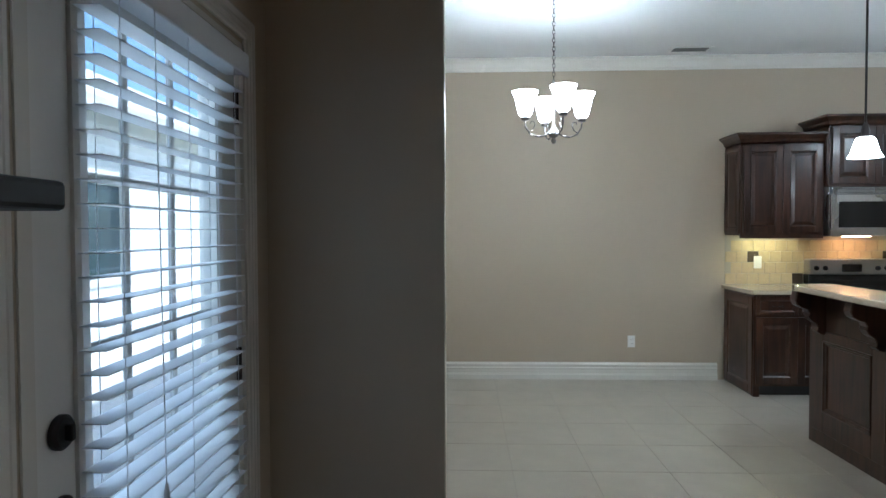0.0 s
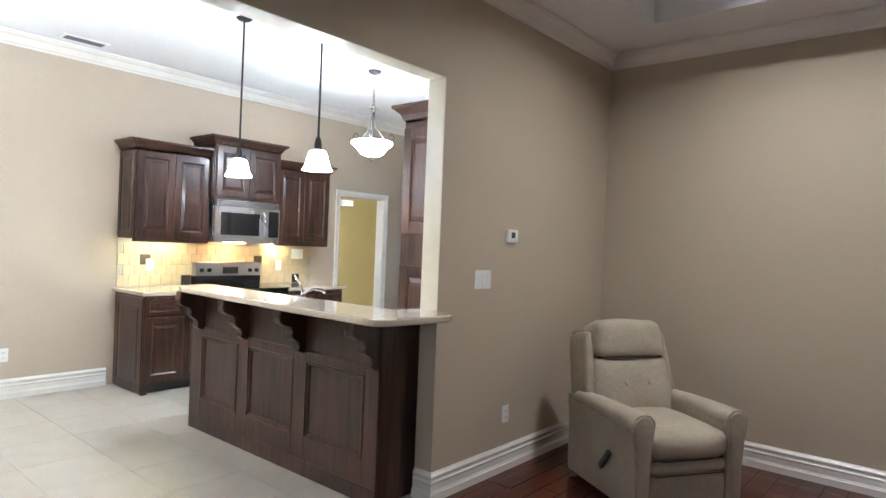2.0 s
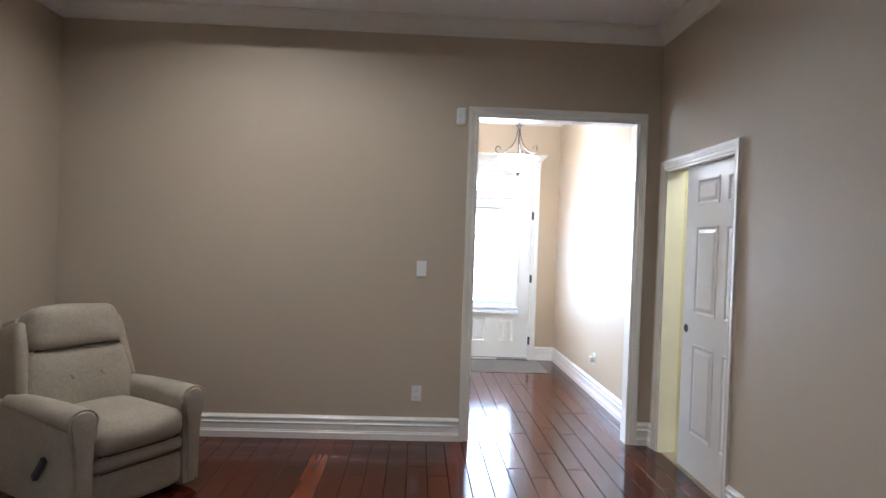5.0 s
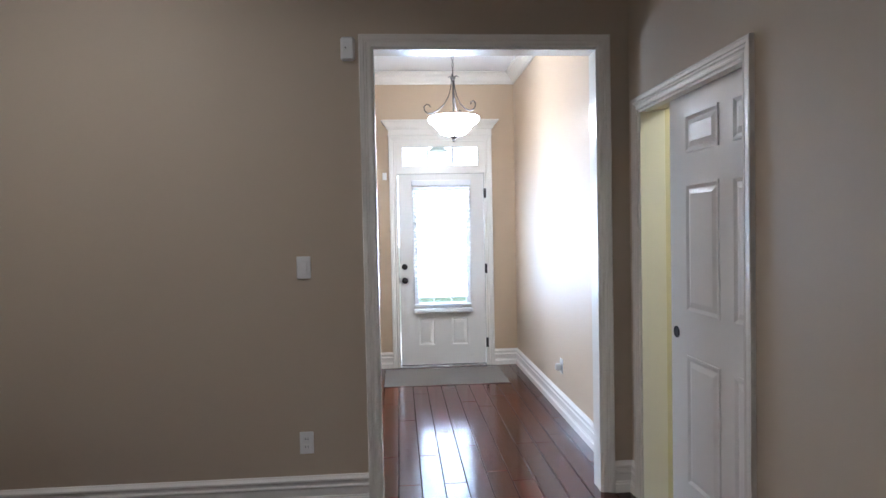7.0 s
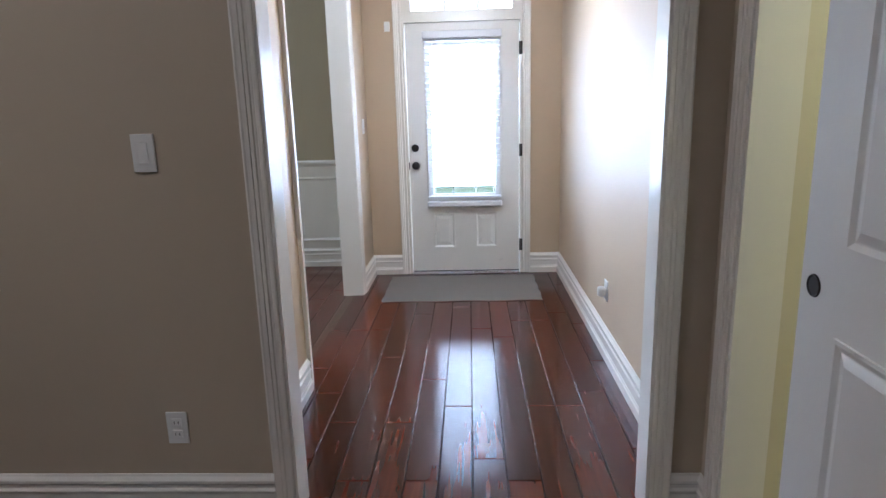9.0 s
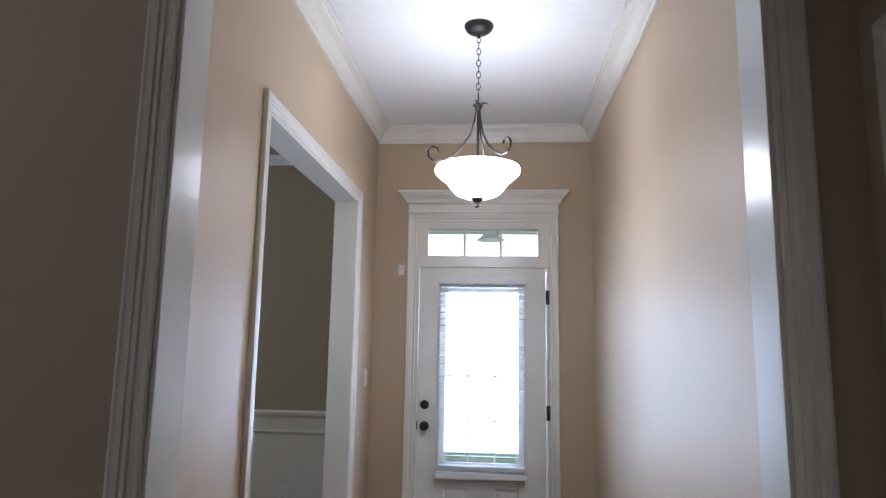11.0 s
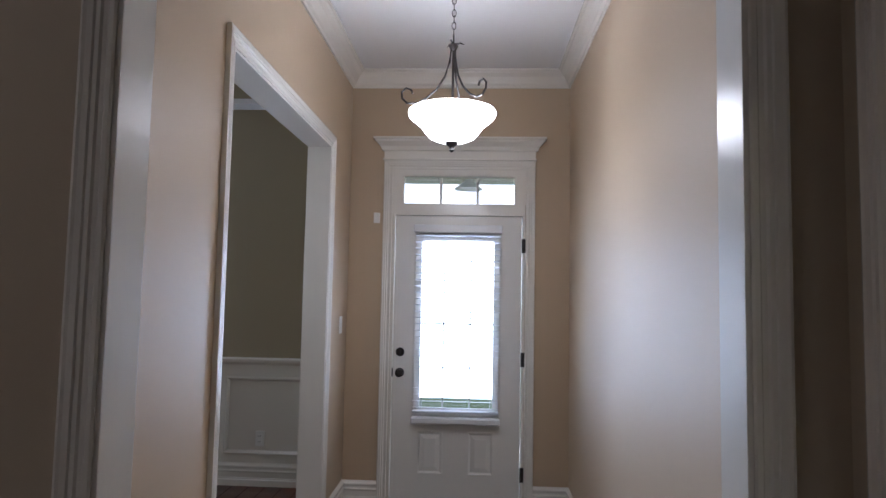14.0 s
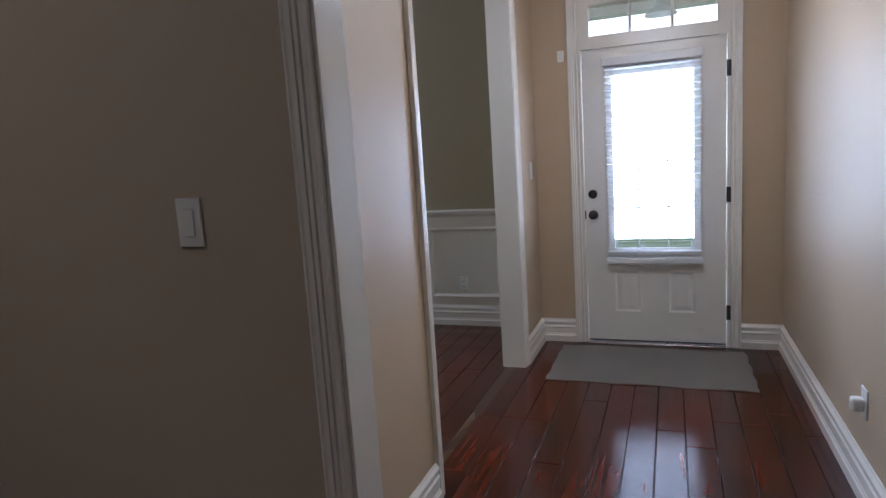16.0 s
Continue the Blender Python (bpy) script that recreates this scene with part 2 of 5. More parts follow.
def burnished(m, depth):
    """Planks stained darker along their own bevelled edges."""
    nt = m.node_tree
    b = nt.nodes["Principled BSDF"]
    tc = nt.nodes["Texture Coordinate"]
    src = b.inputs["Base Color"].links[0].from_socket
    sep = nt.nodes.new("ShaderNodeSeparateXYZ")
    nt.links.new(tc.outputs["Generated"], sep.inputs[0])
    off = nt.nodes.new("ShaderNodeMath")
    off.operation = "SUBTRACT"
    off.inputs[1].default_value = 0.5
    nt.links.new(sep.outputs["Y"], off.inputs[0])
    ab = nt.nodes.new("ShaderNodeMath")
    ab.operation = "ABSOLUTE"
    nt.links.new(off.outputs[0], ab.inputs[0])
    wob = nt.nodes.new("ShaderNodeTexNoise")
    wob.inputs["Scale"].default_value, wob.inputs["Detail"].default_value = 7.0, 3.0
    wa = nt.nodes.new("ShaderNodeMath")
    wa.operation = "MULTIPLY_ADD"
    wa.inputs[1].default_value = 0.16
    nt.links.new(tc.outputs["Object"], wob.inputs["Vector"])
    nt.links.new(wob.outputs["Fac"], wa.inputs[0])
    nt.links.new(ab.outputs[0], wa.inputs[2])
    rg = nt.nodes.new("ShaderNodeMapRange")
    rg.inputs["From Min"].default_value, rg.inputs["From Max"].default_value = 0.50, 0.62
    rg.inputs["To Min"].default_value, rg.inputs["To Max"].default_value = 1.0, 1.0 - depth
    nt.links.new(wa.outputs[0], rg.inputs["Value"])
    mul = nt.nodes.new("ShaderNodeVectorMath")
    mul.operation = "SCALE"
    nt.links.new(src, mul.inputs[0])
    nt.links.new(rg.outputs["Result"], mul.inputs["Scale"])
    nt.links.new(mul.outputs[0], b.inputs["Base Color"])


burnished(M_FLOOR, 0.5)
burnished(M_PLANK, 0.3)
M_STRIP = wood("brown_threshold_wood", (0.05, 0.028, 0.016), (0.13, 0.075, 0.04), 0.2, 0.3, "X", 14, 2.0, 0.0, 0.3)
M_TILE = mat("cream_floor_tile", (0.43, 0.385, 0.315), 0.3, bump=0.0, scale=7, vary=0.22, big=2.5, rough_vary=0.015)
scatter(M_TILE)
M_GROUT = mat("grey_grout", (0.40, 0.36, 0.30), 0.7, bump=0.3, scale=200)
M_UNDER = mat("dark_floor_joint", (0.012, 0.006, 0.004), 0.6)
M_SPLASH = mat("tumbled_stone_tile", (0.50, 0.40, 0.25), 0.5, bump=0.2, scale=30, vary=0.22, big=5)
scatter(M_SPLASH)
M_INSERT = mat("bronze_accent_tile", (0.10, 0.08, 0.06), 0.4, 0.6, bump=0.6, scale=80, vary=0.4)
M_GRANITE = mat("cream_speckled_granite", (0.50, 0.43, 0.33), 0.10, bump=0.0, scale=120, vary=0.45, big=9, coat=0.3, rough_vary=0.03)
M_STEEL = mat("brushed_steel", (0.55, 0.55, 0.55), 0.28, 1.0, bump=0.04, scale=90, vary=0.05)
M_BLACK = mat("black_appliance_glass", (0.012, 0.012, 0.013), 0.08, vary=0.1)
M_CHROME = mat("chrome", (0.7, 0.7, 0.72), 0.08, 1.0)
M_BRONZE = mat("dark_bronze_metal", (0.022, 0.017, 0.015), 0.42, 0.3, vary=0.25)
M_NICKEL = mat("antique_nickel_metal", (0.16, 0.14, 0.13), 0.3, 0.9, vary=0.25)
M_PLASTIC = mat("white_plastic", (0.80, 0.80, 0.78), 0.3)
M_PDARK = mat("dark_plastic", (0.03, 0.03, 0.035), 0.35)
M_SUEDE = mat("beige_microsuede", (0.35, 0.30, 0.228), 0.85, bump=0.25, scale=60, vary=0.40, big=4)
M_SUEDE_CREASE = mat("crease_shade_suede", (0.20, 0.165, 0.12), 0.85)
M_SUEDE_D = mat("dark_welt_cord", (0.05, 0.04, 0.03), 0.8)
M_RUG = mat("grey_doormat_fabric", (0.20, 0.185, 0.165), 0.95, bump=0.8, scale=300, vary=0.2)
M_SHADE = mat("lit_frosted_glass", (0.9, 0.9, 0.88), 0.3, emit=((1.0, 0.97, 0.92), SHADE))
M_CLOSET = mat("lit_warm_closet_fill_lens", (0.9, 0.9, 0.8), 0.3, emit=((1.0, 0.92, 0.60), 36.0))
M_CAN = mat("lit_recessed_lens", (0.9, 0.9, 0.88), 0.3, emit=((1.0, 0.90, 0.80), CAN))
M_TUBE = mat("lit_under_cabinet_strip", (0.9, 0.9, 0.8), 0.3, emit=((1.0, 0.84, 0.42), 21.0))
M_HOODLAMP = mat("lit_cooktop_lamp", (0.9, 0.9, 0.8), 0.3, emit=((1.0, 0.50, 0.22), 22.0))
M_SLAT = mat("white_blind_slat", (0.80, 0.81, 0.83), 0.35, vary=0.02)
M_MESH = mat("black_wood_mantel_paint", (0.008, 0.007, 0.006), 0.45, spec=0.2)
M_BRICK = mat("pale_painted_brick", (0.78, 0.78, 0.76), 0.8, bump=0.5, scale=30)
M_CONC = mat("pale_concrete", (0.62, 0.61, 0.58), 0.85, bump=0.4, scale=50, vary=0.1)
M_CLOSET_WALL = mat("cream_closet_paint", (0.62, 0.57, 0.42), 0.6, bump=0.1, scale=260, vary=0.03)
M_CARPET = mat("beige_closet_carpet", (0.36, 0.31, 0.22), 0.95, bump=0.8, scale=300, vary=0.2)
M_GRASS = mat("lawn_green", (0.06, 0.10, 0.03), 0.9, bump=1.0, scale=60, vary=0.4)
M_LEAF = mat("leaf_green", (0.05, 0.09, 0.03), 0.6, vary=0.4)
M_WINDOW = mat("dark_window_glass", (0.05, 0.07, 0.08), 0.05)


def glass(name):
    m = bpy.data.materials.new(name)
    m.use_nodes = True
    b = m.node_tree.nodes["Principled BSDF"]
    b.inputs["Transmission Weight"].default_value, b.inputs["Roughness"].default_value, b.inputs["IOR"].default_value = 1, 0.0, 1.45
    return m


M_REVEAL = mat("cream_reveal_paint", (0.72, 0.66, 0.52), 0.4, bump=0.08, scale=120, vary=0.03)
M_GLASS = glass("clear_glass")
M_BACKDROP_GLOW = mat("glowing_white_backdrop", (0.9, 0.92, 0.95), 0.9, emit=((0.97, 0.98, 1.0), 2.4))

# ---- shell ----
# living room
structure("wall_west", wall_boxes(bmesh.new(), "x", X_W - T, X_W, Y_S - T, Y_K + T, 0, CEIL + 0.5, [(2.37, 3.32, 0, 2.06)]), M_WALL)
structure("wall_north", wall_boxes(bmesh.new(), "y", Y_N, Y_N + T, X_W, 0, 0, CEIL + 0.5, [(BO_L, BO_R, 0, BO_Z)]), M_WALL)
structure("wall_east", wall_boxes(bmesh.new(), "x", 0, TE, Y_S - T, Y_N + T, 0, CEIL + 0.5, [(OP_A, OP_B, 0, OP_Z)]), M_WALL)
structure("wall_south", wall_boxes(bmesh.new(), "y", Y_S - T, Y_S, X_W, 0, 0, CEIL + 0.5, [(PK_A, PK_B, 0, PK_Z)]), M_WALL)
# foyer
structure("wall_foyer_north", wall_boxes(bmesh.new(), "y", FY, FY + T, TE, X_F, 0, CEIL, [(1.068, 2.633, 0, OP_Z)]), M_FOYER)
structure("wall_foyer_south", wall_boxes(bmesh.new(), "y", -FY - T, -FY, TE, X_F, 0, CEIL), M_FOYER)
structure("wall_front", wall_boxes(bmesh.new(), "x", X_F, X_F + 0.16, -FY - T, FY + T, 0, CEIL, [(-0.475, 0.475, 0, 2.065), (-0.41, 0.41, 2.12, 2.35)]), M_FOYER)
structure("wall_foyer_inner", wall_boxes(bmesh.new(), "x", TE, TE + 0.012, -FY, FY, 0, CEIL, [(OP_A - 0.007, OP_B + 0.007, 0, OP_Z + 0.007)]), M_FOYER)
# dining room beyond the foyer
structure("wall_dining_front", wall_boxes(bmesh.new(), "x", X_D, X_D + T, FY + T, 4.6, 0, 3.4, [(2.95, 4.05, 0.75, 2.25)]), M_OLIVE)
structure("wall_dining_far", boxed(T, X_D, 4.6, 4.6 + T, 0, 3.4), M_OLIVE)
structure("wall_dining_side", boxed(X_F + 0.16, X_D, FY, FY + T, 0, 3.4), M_OLIVE)
structure("wall_dining_lining", wall_boxes(bmesh.new(), "y", FY + T, FY + T + 0.012, T, X_F + 0.16, 0, 3.4, [(1.068, 2.633, 0, OP_Z)]), M_OLIVE)
structure("wall_dining_back", boxed(T, T + 0.012, FY + T + 0.012, 4.6, 0, 3.4), M_OLIVE)
# kitchen
structure("wall_kitchen_north", wall_boxes(bmesh.new(), "y", Y_K, Y_K + T, X_W, X_KE, 0, K_CEIL, [(0.503, 1.307, 0, 2.087)]), M_WALL)
structure("wall_kitchen_east", boxed(X_KE, X_KE + T, 4.6 + T, Y_K + T, 0, K_CEIL), M_WALL)
structure("wall_kitchen_south", boxed(0, X_KE + T, 4.6 + T - 0.004, 4.6 + T + 0.06, 0, K_CEIL), M_WALL)
structure("wall_kitchen_corner", boxed(0, T, Y_N + T, 4.6 + T - 0.004, 0, K_CEIL), M_WALL)
# laundry beyond the kitchen door, closet beyond the pocket door
for nm, a in (("wall_laundry_far", (-0.6, 2.8, 8.9, 9.0, 0, 2.9)), ("wall_laundry_west", (-0.7, -0.6, Y_K + T, 9.0, 0, 2.9)), ("wall_laundry_east", (2.8, 2.9, Y_K + T, 9.0, 0, 2.9)),
              ("wall_closet_back", (-2.2, T, -2.6, -2.5, 0, 2.7)), ("wall_closet_east", (-0.145, -0.045, -2.5, Y_S - T, 0, 2.7)), ("wall_closet_west", (-2.2, -2.1, -2.5, Y_S - T, 0, 2.7))):
    structure(nm, boxed(*a), M_CLOSET_WALL if "closet" in nm else M_YELLOW)

# ceilings
bm = bmesh.new()
x0, x1, y0, y1, zt = TRAY
for a in ((X_W, x0, Y_S, Y_N), (x1, 0, Y_S, Y_N), (x0, x1, Y_S, y0), (x0, x1, y1, Y_N)):
    box(bm, *a, CEIL, CEIL + 0.05)
box(bm, x0, x1, y0, y1, zt, zt + 0.05)
box(bm, x0 - 0.05, x0, y0 - 0.05, y1 + 0.05, CEIL + 0.05, zt + 0.05)
box(bm, x1, x1 + 0.05, y0 - 0.05, y1 + 0.05, CEIL + 0.05, zt + 0.05)
box(bm, x0, x1, y0 - 0.05, y0, CEIL + 0.05, zt + 0.05)
box(bm, x0, x1, y1, y1 + 0.05, CEIL + 0.05, zt + 0.05)
structure("ceiling_living", bm, M_CEIL)
structure("ceiling_foyer", boxed(TE, X_F + 0.16, -FY - T, FY + T, CEIL, CEIL + 0.05), M_CEIL)
structure("ceiling_kitchen", boxed(X_W, X_KE + T, Y_N + T, Y_K + T, K_CEIL, K_CEIL + 0.05), M_CEIL)
structure("ceiling_dining", boxed(T, X_D + T, FY + T, 4.6 + T, 3.3, 3.35), M_CEIL)
structure("ceiling_laundry", boxed(-0.7, 2.9, Y_K + T, 9.0, 2.7, 2.75), M_CEIL)
structure("ceiling_closet", boxed(-2.2, T, -2.6, Y_S - T, 2.6, 2.65), M_CEIL)

# crown mouldings: path runs with the wall on its right
CROWN = [(0, -0.115), (0.012, -0.115), (0.016, -0.10), (0.030, -0.088), (0.034, -0.078), (0.052, -0.045), (0.078, -0.026), (0.082, -0.016), (0.096, -0.012), (0.096, 0), (0, 0)]


def crown(name, path, z, closed=False):
    return structure(name, sweep(bmesh.new(), path, CROWN, lambda u, v, w: (u, v, w + z - 0.001), closed), M_TRIM)


crown("crown_living", [(X_W, Y_S), (0, Y_S), (0, Y_N), (X_W, Y_N)], CEIL, True)
SMALL = [(d * 0.6, w * 0.55) for d, w in CROWN]
structure("crown_tray", sweep(bmesh.new(), [(x0, y0), (x1, y0), (x1, y1), (x0, y1)], SMALL, lambda u, v, w: (u, v, w + zt - 0.001), True), M_TRIM)
crown("crown_foyer", [(TE + 0.012, -FY), (X_F, -FY), (X_F, FY), (TE + 0.012, FY)], CEIL, True)
crown("crown_kitchen", [(0, Y_N + T), (0, 4.79), (X_KE, 4.79), (X_KE, Y_K), (X_W, Y_K), (X_W, Y_N + T)], K_CEIL, True)
crown("crown_dining", [(X_D, FY + T), (X_D, 4.6), (T + 0.012, 4.6)], 3.3)

BASE = [(0, 0), (0.024, 0), (0.024, 0.052), (0.018, 0.060), (0.018, 0.066), (0.015, 0.070), (0.015, 0.108), (0.019, 0.114), (0.019, 0.120), (0.013, 0.128), (0.013, 0.140), (0.018, 0.146), (0.018, 0.156), (0.008, 0.168), (0.004, 0.176), (0, 0.176)]


def base(name, path):
    return structure(name, sweep(bmesh.new(), path, BASE), M_TRIM)


CW = 0.066   # casing width
base("baseboard_east", [(0, OP_B + CW), (0, Y_N), (BO_R, Y_N), (BO_R, Y_N + T - 0.004)])
base("baseboard_north_west", [(BO_L, Y_N + T), (BO_L, Y_N), (X_W, Y_N), (X_W, 3.42)])
base("baseboard_corner", [(PK_B + CW, Y_S), (0, Y_S), (0, OP_A - CW)])
base("baseboard_south", [(X_W, Y_S), (PK_A - CW, Y_S)])
base("baseboard_foyer_south", [(TE + 0.012, OP_A - CW), (TE + 0.012, -FY), (X_F, -FY), (X_F, -0.544)])
base("baseboard_foyer_front", [(X_F, 0.544), (X_F, FY), (2.633 + CW, FY)])
base("baseboard_foyer_north", [(1.068 - CW, FY), (TE + 0.012, FY), (TE + 0.012, OP_B + CW)])
base("baseboard_kitchen", [(-2.325, Y_K), (X_W, Y_K), (X_W, Y_N + T), (BO_L, Y_N + T)])

# casings
CAS = [(0, 0), (0, 0.008), (0.0045, 0.011), (0.0135, 0.011), (0.0165, 0.009), (0.0255, 0.010), (0.030, 0.014), (0.039, 0.014), (0.042, 0.018), (0.054, 0.019), (0.060, 0.021), (CW, 0.019), (CW, 0)]


def casing(name, place, a, b, z, parent=None):
    """Casing round an opening from a to b and up to z; place maps (along, up, out)."""
    ob = part(name, sweep(bmesh.new(), [(a, 0), (a, z), (b, z), (b, 0)], CAS, place), M_TRIM, parent)
    if not parent:
        ob["kind"] = "structure"
    return ob


def lining(name, axis, c0, c1, a, b, z, t=0.016):
    """The boards that line an opening."""
    bm = bmesh.new()
    for u0, u1, w0, w1 in ((a, a + t, 0, z), (b - t, b, 0, z), (a + t, b - t, z - t, z)):
        box(bm, *((c0, c1, u0, u1) if axis == "x" else (u0, u1, c0, c1)), w0, w1, 0.001)
    return structure(name, bm, M_TRIM)


casing("trim_opening_foyer", lambda u, v, w: (-w, u, v), OP_A, OP_B, OP_Z)
casing("trim_opening_foyer_inner", lambda u, v, w: (TE + 0.012 + w, u, v), OP_A, OP_B, OP_Z)
lining("jamb_opening_foyer", "x", -0.004, TE + 0.016, OP_A - 0.006, OP_B + 0.006, OP_Z + 0.006)
casing("trim_opening_dining", lambda u, v, w: (u, FY - w, v), 1.068, 2.633, OP_Z)
lining("jamb_opening_dining", "y", FY - 0.004, FY + T + 0.016, 1.062, 2.639, OP_Z + 0.006)
casing("trim_kitchen_door", lambda u, v, w: (u, Y_K - w, v), 0.503, 1.307, 2.087)
lining("jamb_kitchen_door", "y", Y_K - 0.004, Y_K + T + 0.004, 0.497, 1.313, 2.093)
casing("trim_pocket_door", lambda u, v, w: (u, Y_S + w, v), PK_A, PK_B, PK_Z)
bm = bmesh.new()
for a in ((PK_B - 0.018, PK_B + 0.006, Y_S - T, Y_S + 0.002, 0, PK_Z + 0.006), (PK_A - 0.006, PK_A + 0.010, Y_S - T, Y_S + 0.002, 0, PK_Z + 0.006), (PK_A + 0.010, PK_B - 0.018, Y_S - 0.045, Y_S + 0.002, PK_Z - 0.012, PK_Z + 0.006)):
    box(bm, *a, 0.001)
structure("jamb_pocket_door", bm, M_TRIM)

# wainscot in the dining room
bm = sweep(bmesh.new(), [(X_D, FY + T), (X_D, 2.9)], [(0, 0.858), (0.012, 0.858), (0.012, 0.915), (0.018, 0.924), (0.034, 0.938), (0.040, 0.960), (0.032, 0.972), (0, 0.972)])
structure("chair_rail_dining", bm, M_TRIM)
structure("wainscot_dining", boxed(X_D - 0.004, X_D, FY + T, 2.9, 0.13, 0.858), M_TRIM)
structure("baseboard_dining", sweep(bmesh.new(), [(X_D - 0.004, FY + T), (X_D - 0.004, 4.6)], BASE), M_TRIM)
for a, b in ((1.00, 1.78), (1.90, 2.72)):
    bm = sweep(bmesh.new(), [(a, 0.24), (a, 0.825), (b, 0.825), (b, 0.24)], [(0, 0), (0, 0.014), (-0.012, 0.018), (-0.03, 0.006), (-0.03, 0)], lambda u, v, w: (X_D - 0.004 - w, u, v), True)
    structure("wainscot_moulding", bm, M_TRIM)

# cream reveals of the kitchen opening
for nm, a in (("reveal_east", (BO_R - 0.004, BO_R, Y_N + 0.001, Y_N + T, 1.106, BO_Z)), ("reveal_west", (BO_L, BO_L + 0.004, Y_N + 0.001, Y_N + T, 0.18, BO_Z)), ("reveal_head", (BO_L + 0.004, BO_R - 0.004, Y_N + 0.001, Y_N + T, BO_Z - 0.004, BO_Z))):
    structure(nm, boxed(*a), M_REVEAL)

# ---- doors ----
def hinge(parent, x, y, z, face):
    bm = bmesh.new()
    lathe(bm, [(0.007, -0.05), (0.007, 0.05)], 10, (x, y, z))
    box(bm, x - 0.002 * face, x + 0.004 * face, y - 0.022, y + 0.004, z - 0.05, z + 0.05)
    return part("hinge", bm, M_BRONZE, parent, "dark bronze hinge")


def knob(name, parent, at, d, r=0.027, label="dark bronze round knob"):
    """A knob that stands out along d."""
    turn = Vector((0, 0, 1)).rotation_difference(Vector(d)).to_matrix()
    bm = lathe(bmesh.new(), [(0.0, 0.0), (0.032, 0.0), (0.032, 0.006), (0.026, 0.011), (0.011, 0.013), (0.011, 0.032), (r * 0.8, 0.036), (r, 0.046), (r, 0.056), (r * 0.7, 0.064), (0.0, 0.066)], 24, at, turn)
    return part(name, bm, M_BRONZE, parent, label, True)


def deadbolt(parent, at, d):
    turn = Vector((0, 0, 1)).rotation_difference(Vector(d)).to_matrix()
    bm = lathe(bmesh.new(), [(0.0, 0.0), (0.031, 0.0), (0.031, 0.008), (0.025, 0.014), (0.0, 0.015)], 24, at, turn)
    p = Vector(at) + Vector(d) * 0.02
    box(bm, p.x - 0.008, p.x + 0.008, p.y - 0.006, p.y + 0.006, p.z - 0.014, p.z + 0.014, 0.002)
    return part("deadbolt", bm, M_BRONZE, parent, "dark bronze deadbolt turn", True)


def panel_mould(bm, place, a, b, z0, z1, w=0.018, h=0.008):
    """A raised panel: sunk groove with a bevelled field."""
    sweep(bm, [(a, z0), (b, z0), (b, z1), (a, z1)], [(0, 0), (0, h), (w * 0.4, h), (w, 0)], place, True)
    return bm


def field(bm, place, a, b, z0, z1, g, h):
    """A bevelled field: a low pyramid cut flat."""
    o = [bm.verts.new(place(*p, 0)) for p in ((a, z0), (b, z0), (b, z1), (a, z1))]
    i = [bm.verts.new(place(*p, h)) for p in ((a + g, z0 + g), (b - g, z0 + g), (b - g, z1 - g), (a + g, z1 - g))]
    for k in range(4):
        bm.faces.new((o[k], o[(k + 1) % 4], i[(k + 1) % 4], i[k]))
    bm.faces.new(i)
    return bm


def blind(name, label, place, a, b, z0, z1, pitch, depth, tilt, m_in=0.0):
    """A slatted blind: place maps (along, up, out)."""
    t = thing(name, label, "blind")
    n = int((z1 - z0) / pitch)
    c, s = math.cos(radians(tilt)) * depth / 2, math.sin(radians(tilt)) * depth / 2
    bm = bmesh.new()
    vs = [bm.verts.new(place(u, v, w)) for u, v, w in
          ((a, s, c), (b, s, c), (b, -s, -c), (a, -s, -c), (a, s + 0.002, c), (b, s + 0.002, c), (b, -s + 0.002, -c), (a, -s + 0.002, -c))]
    for f in ((0, 1, 2, 3), (4, 5, 6, 7), (0, 1, 5, 4), (1, 2, 6, 5), (2, 3, 7, 6), (3, 0, 4, 7)):
        bm.faces.new([vs[i] for i in f])
    first = part("slat", bm, M_SLAT, t)
    first.location = Vector(place(0, z0 + pitch / 2, 0)) - Vector(place(0, 0, 0))
    for i in range(1, n):
        ob = new("slat", first.data)
        ob.parent = t
        ob.location = Vector(place(0, z0 + pitch * (i + 0.5), 0)) - Vector(place(0, 0, 0))
    for nm, lo, hi, h in (("head_rail", z1, z1 + 0.055, 0.03), ("bottom_rail", z0 - 0.012, z0 + 0.004, 0.022)):
        p, q = place(a - (0.012 if nm == "head_rail" else 0), lo, -h), place(b + (0.012 if nm == "head_rail" else 0), hi, h)
        part(nm, boxed(min(p[0], q[0]), max(p[0], q[0]), min(p[1], q[1]), max(p[1], q[1]), lo, hi, 0.004), M_SLAT, t)
    for u in (a + 0.06, (a + b) / 2, b - 0.06)[:: 2 if b - a < 0.65 else 1]:
        for w in (c, -c):
            part("ladder_cord", tube(bmesh.new(), [place(u, z0, w), place(u, z1, w)], 0.0011, 5), M_SLAT, t)
    return t


# front door
door = thing("front_door", "closed white front door with a tall glazed pane and two small panels", "door")
XD = X_F + 0.01
bm = bmesh.new()
DZ = (0.02, 2.05)
GY, GZ = 0.285, (0.66, 1.90)
for a in ((-0.452, -GY, *DZ), (GY, 0.452, *DZ), (-GY, GY, DZ[0], GZ[0]), (-GY, GY, GZ[1], DZ[1])):
    box(bm, XD, XD + 0.044, *a)
part("slab", bm, M_DOOR, door)
bm = bmesh.new()
pl = lambda u, v, w: (XD - w, u, v)
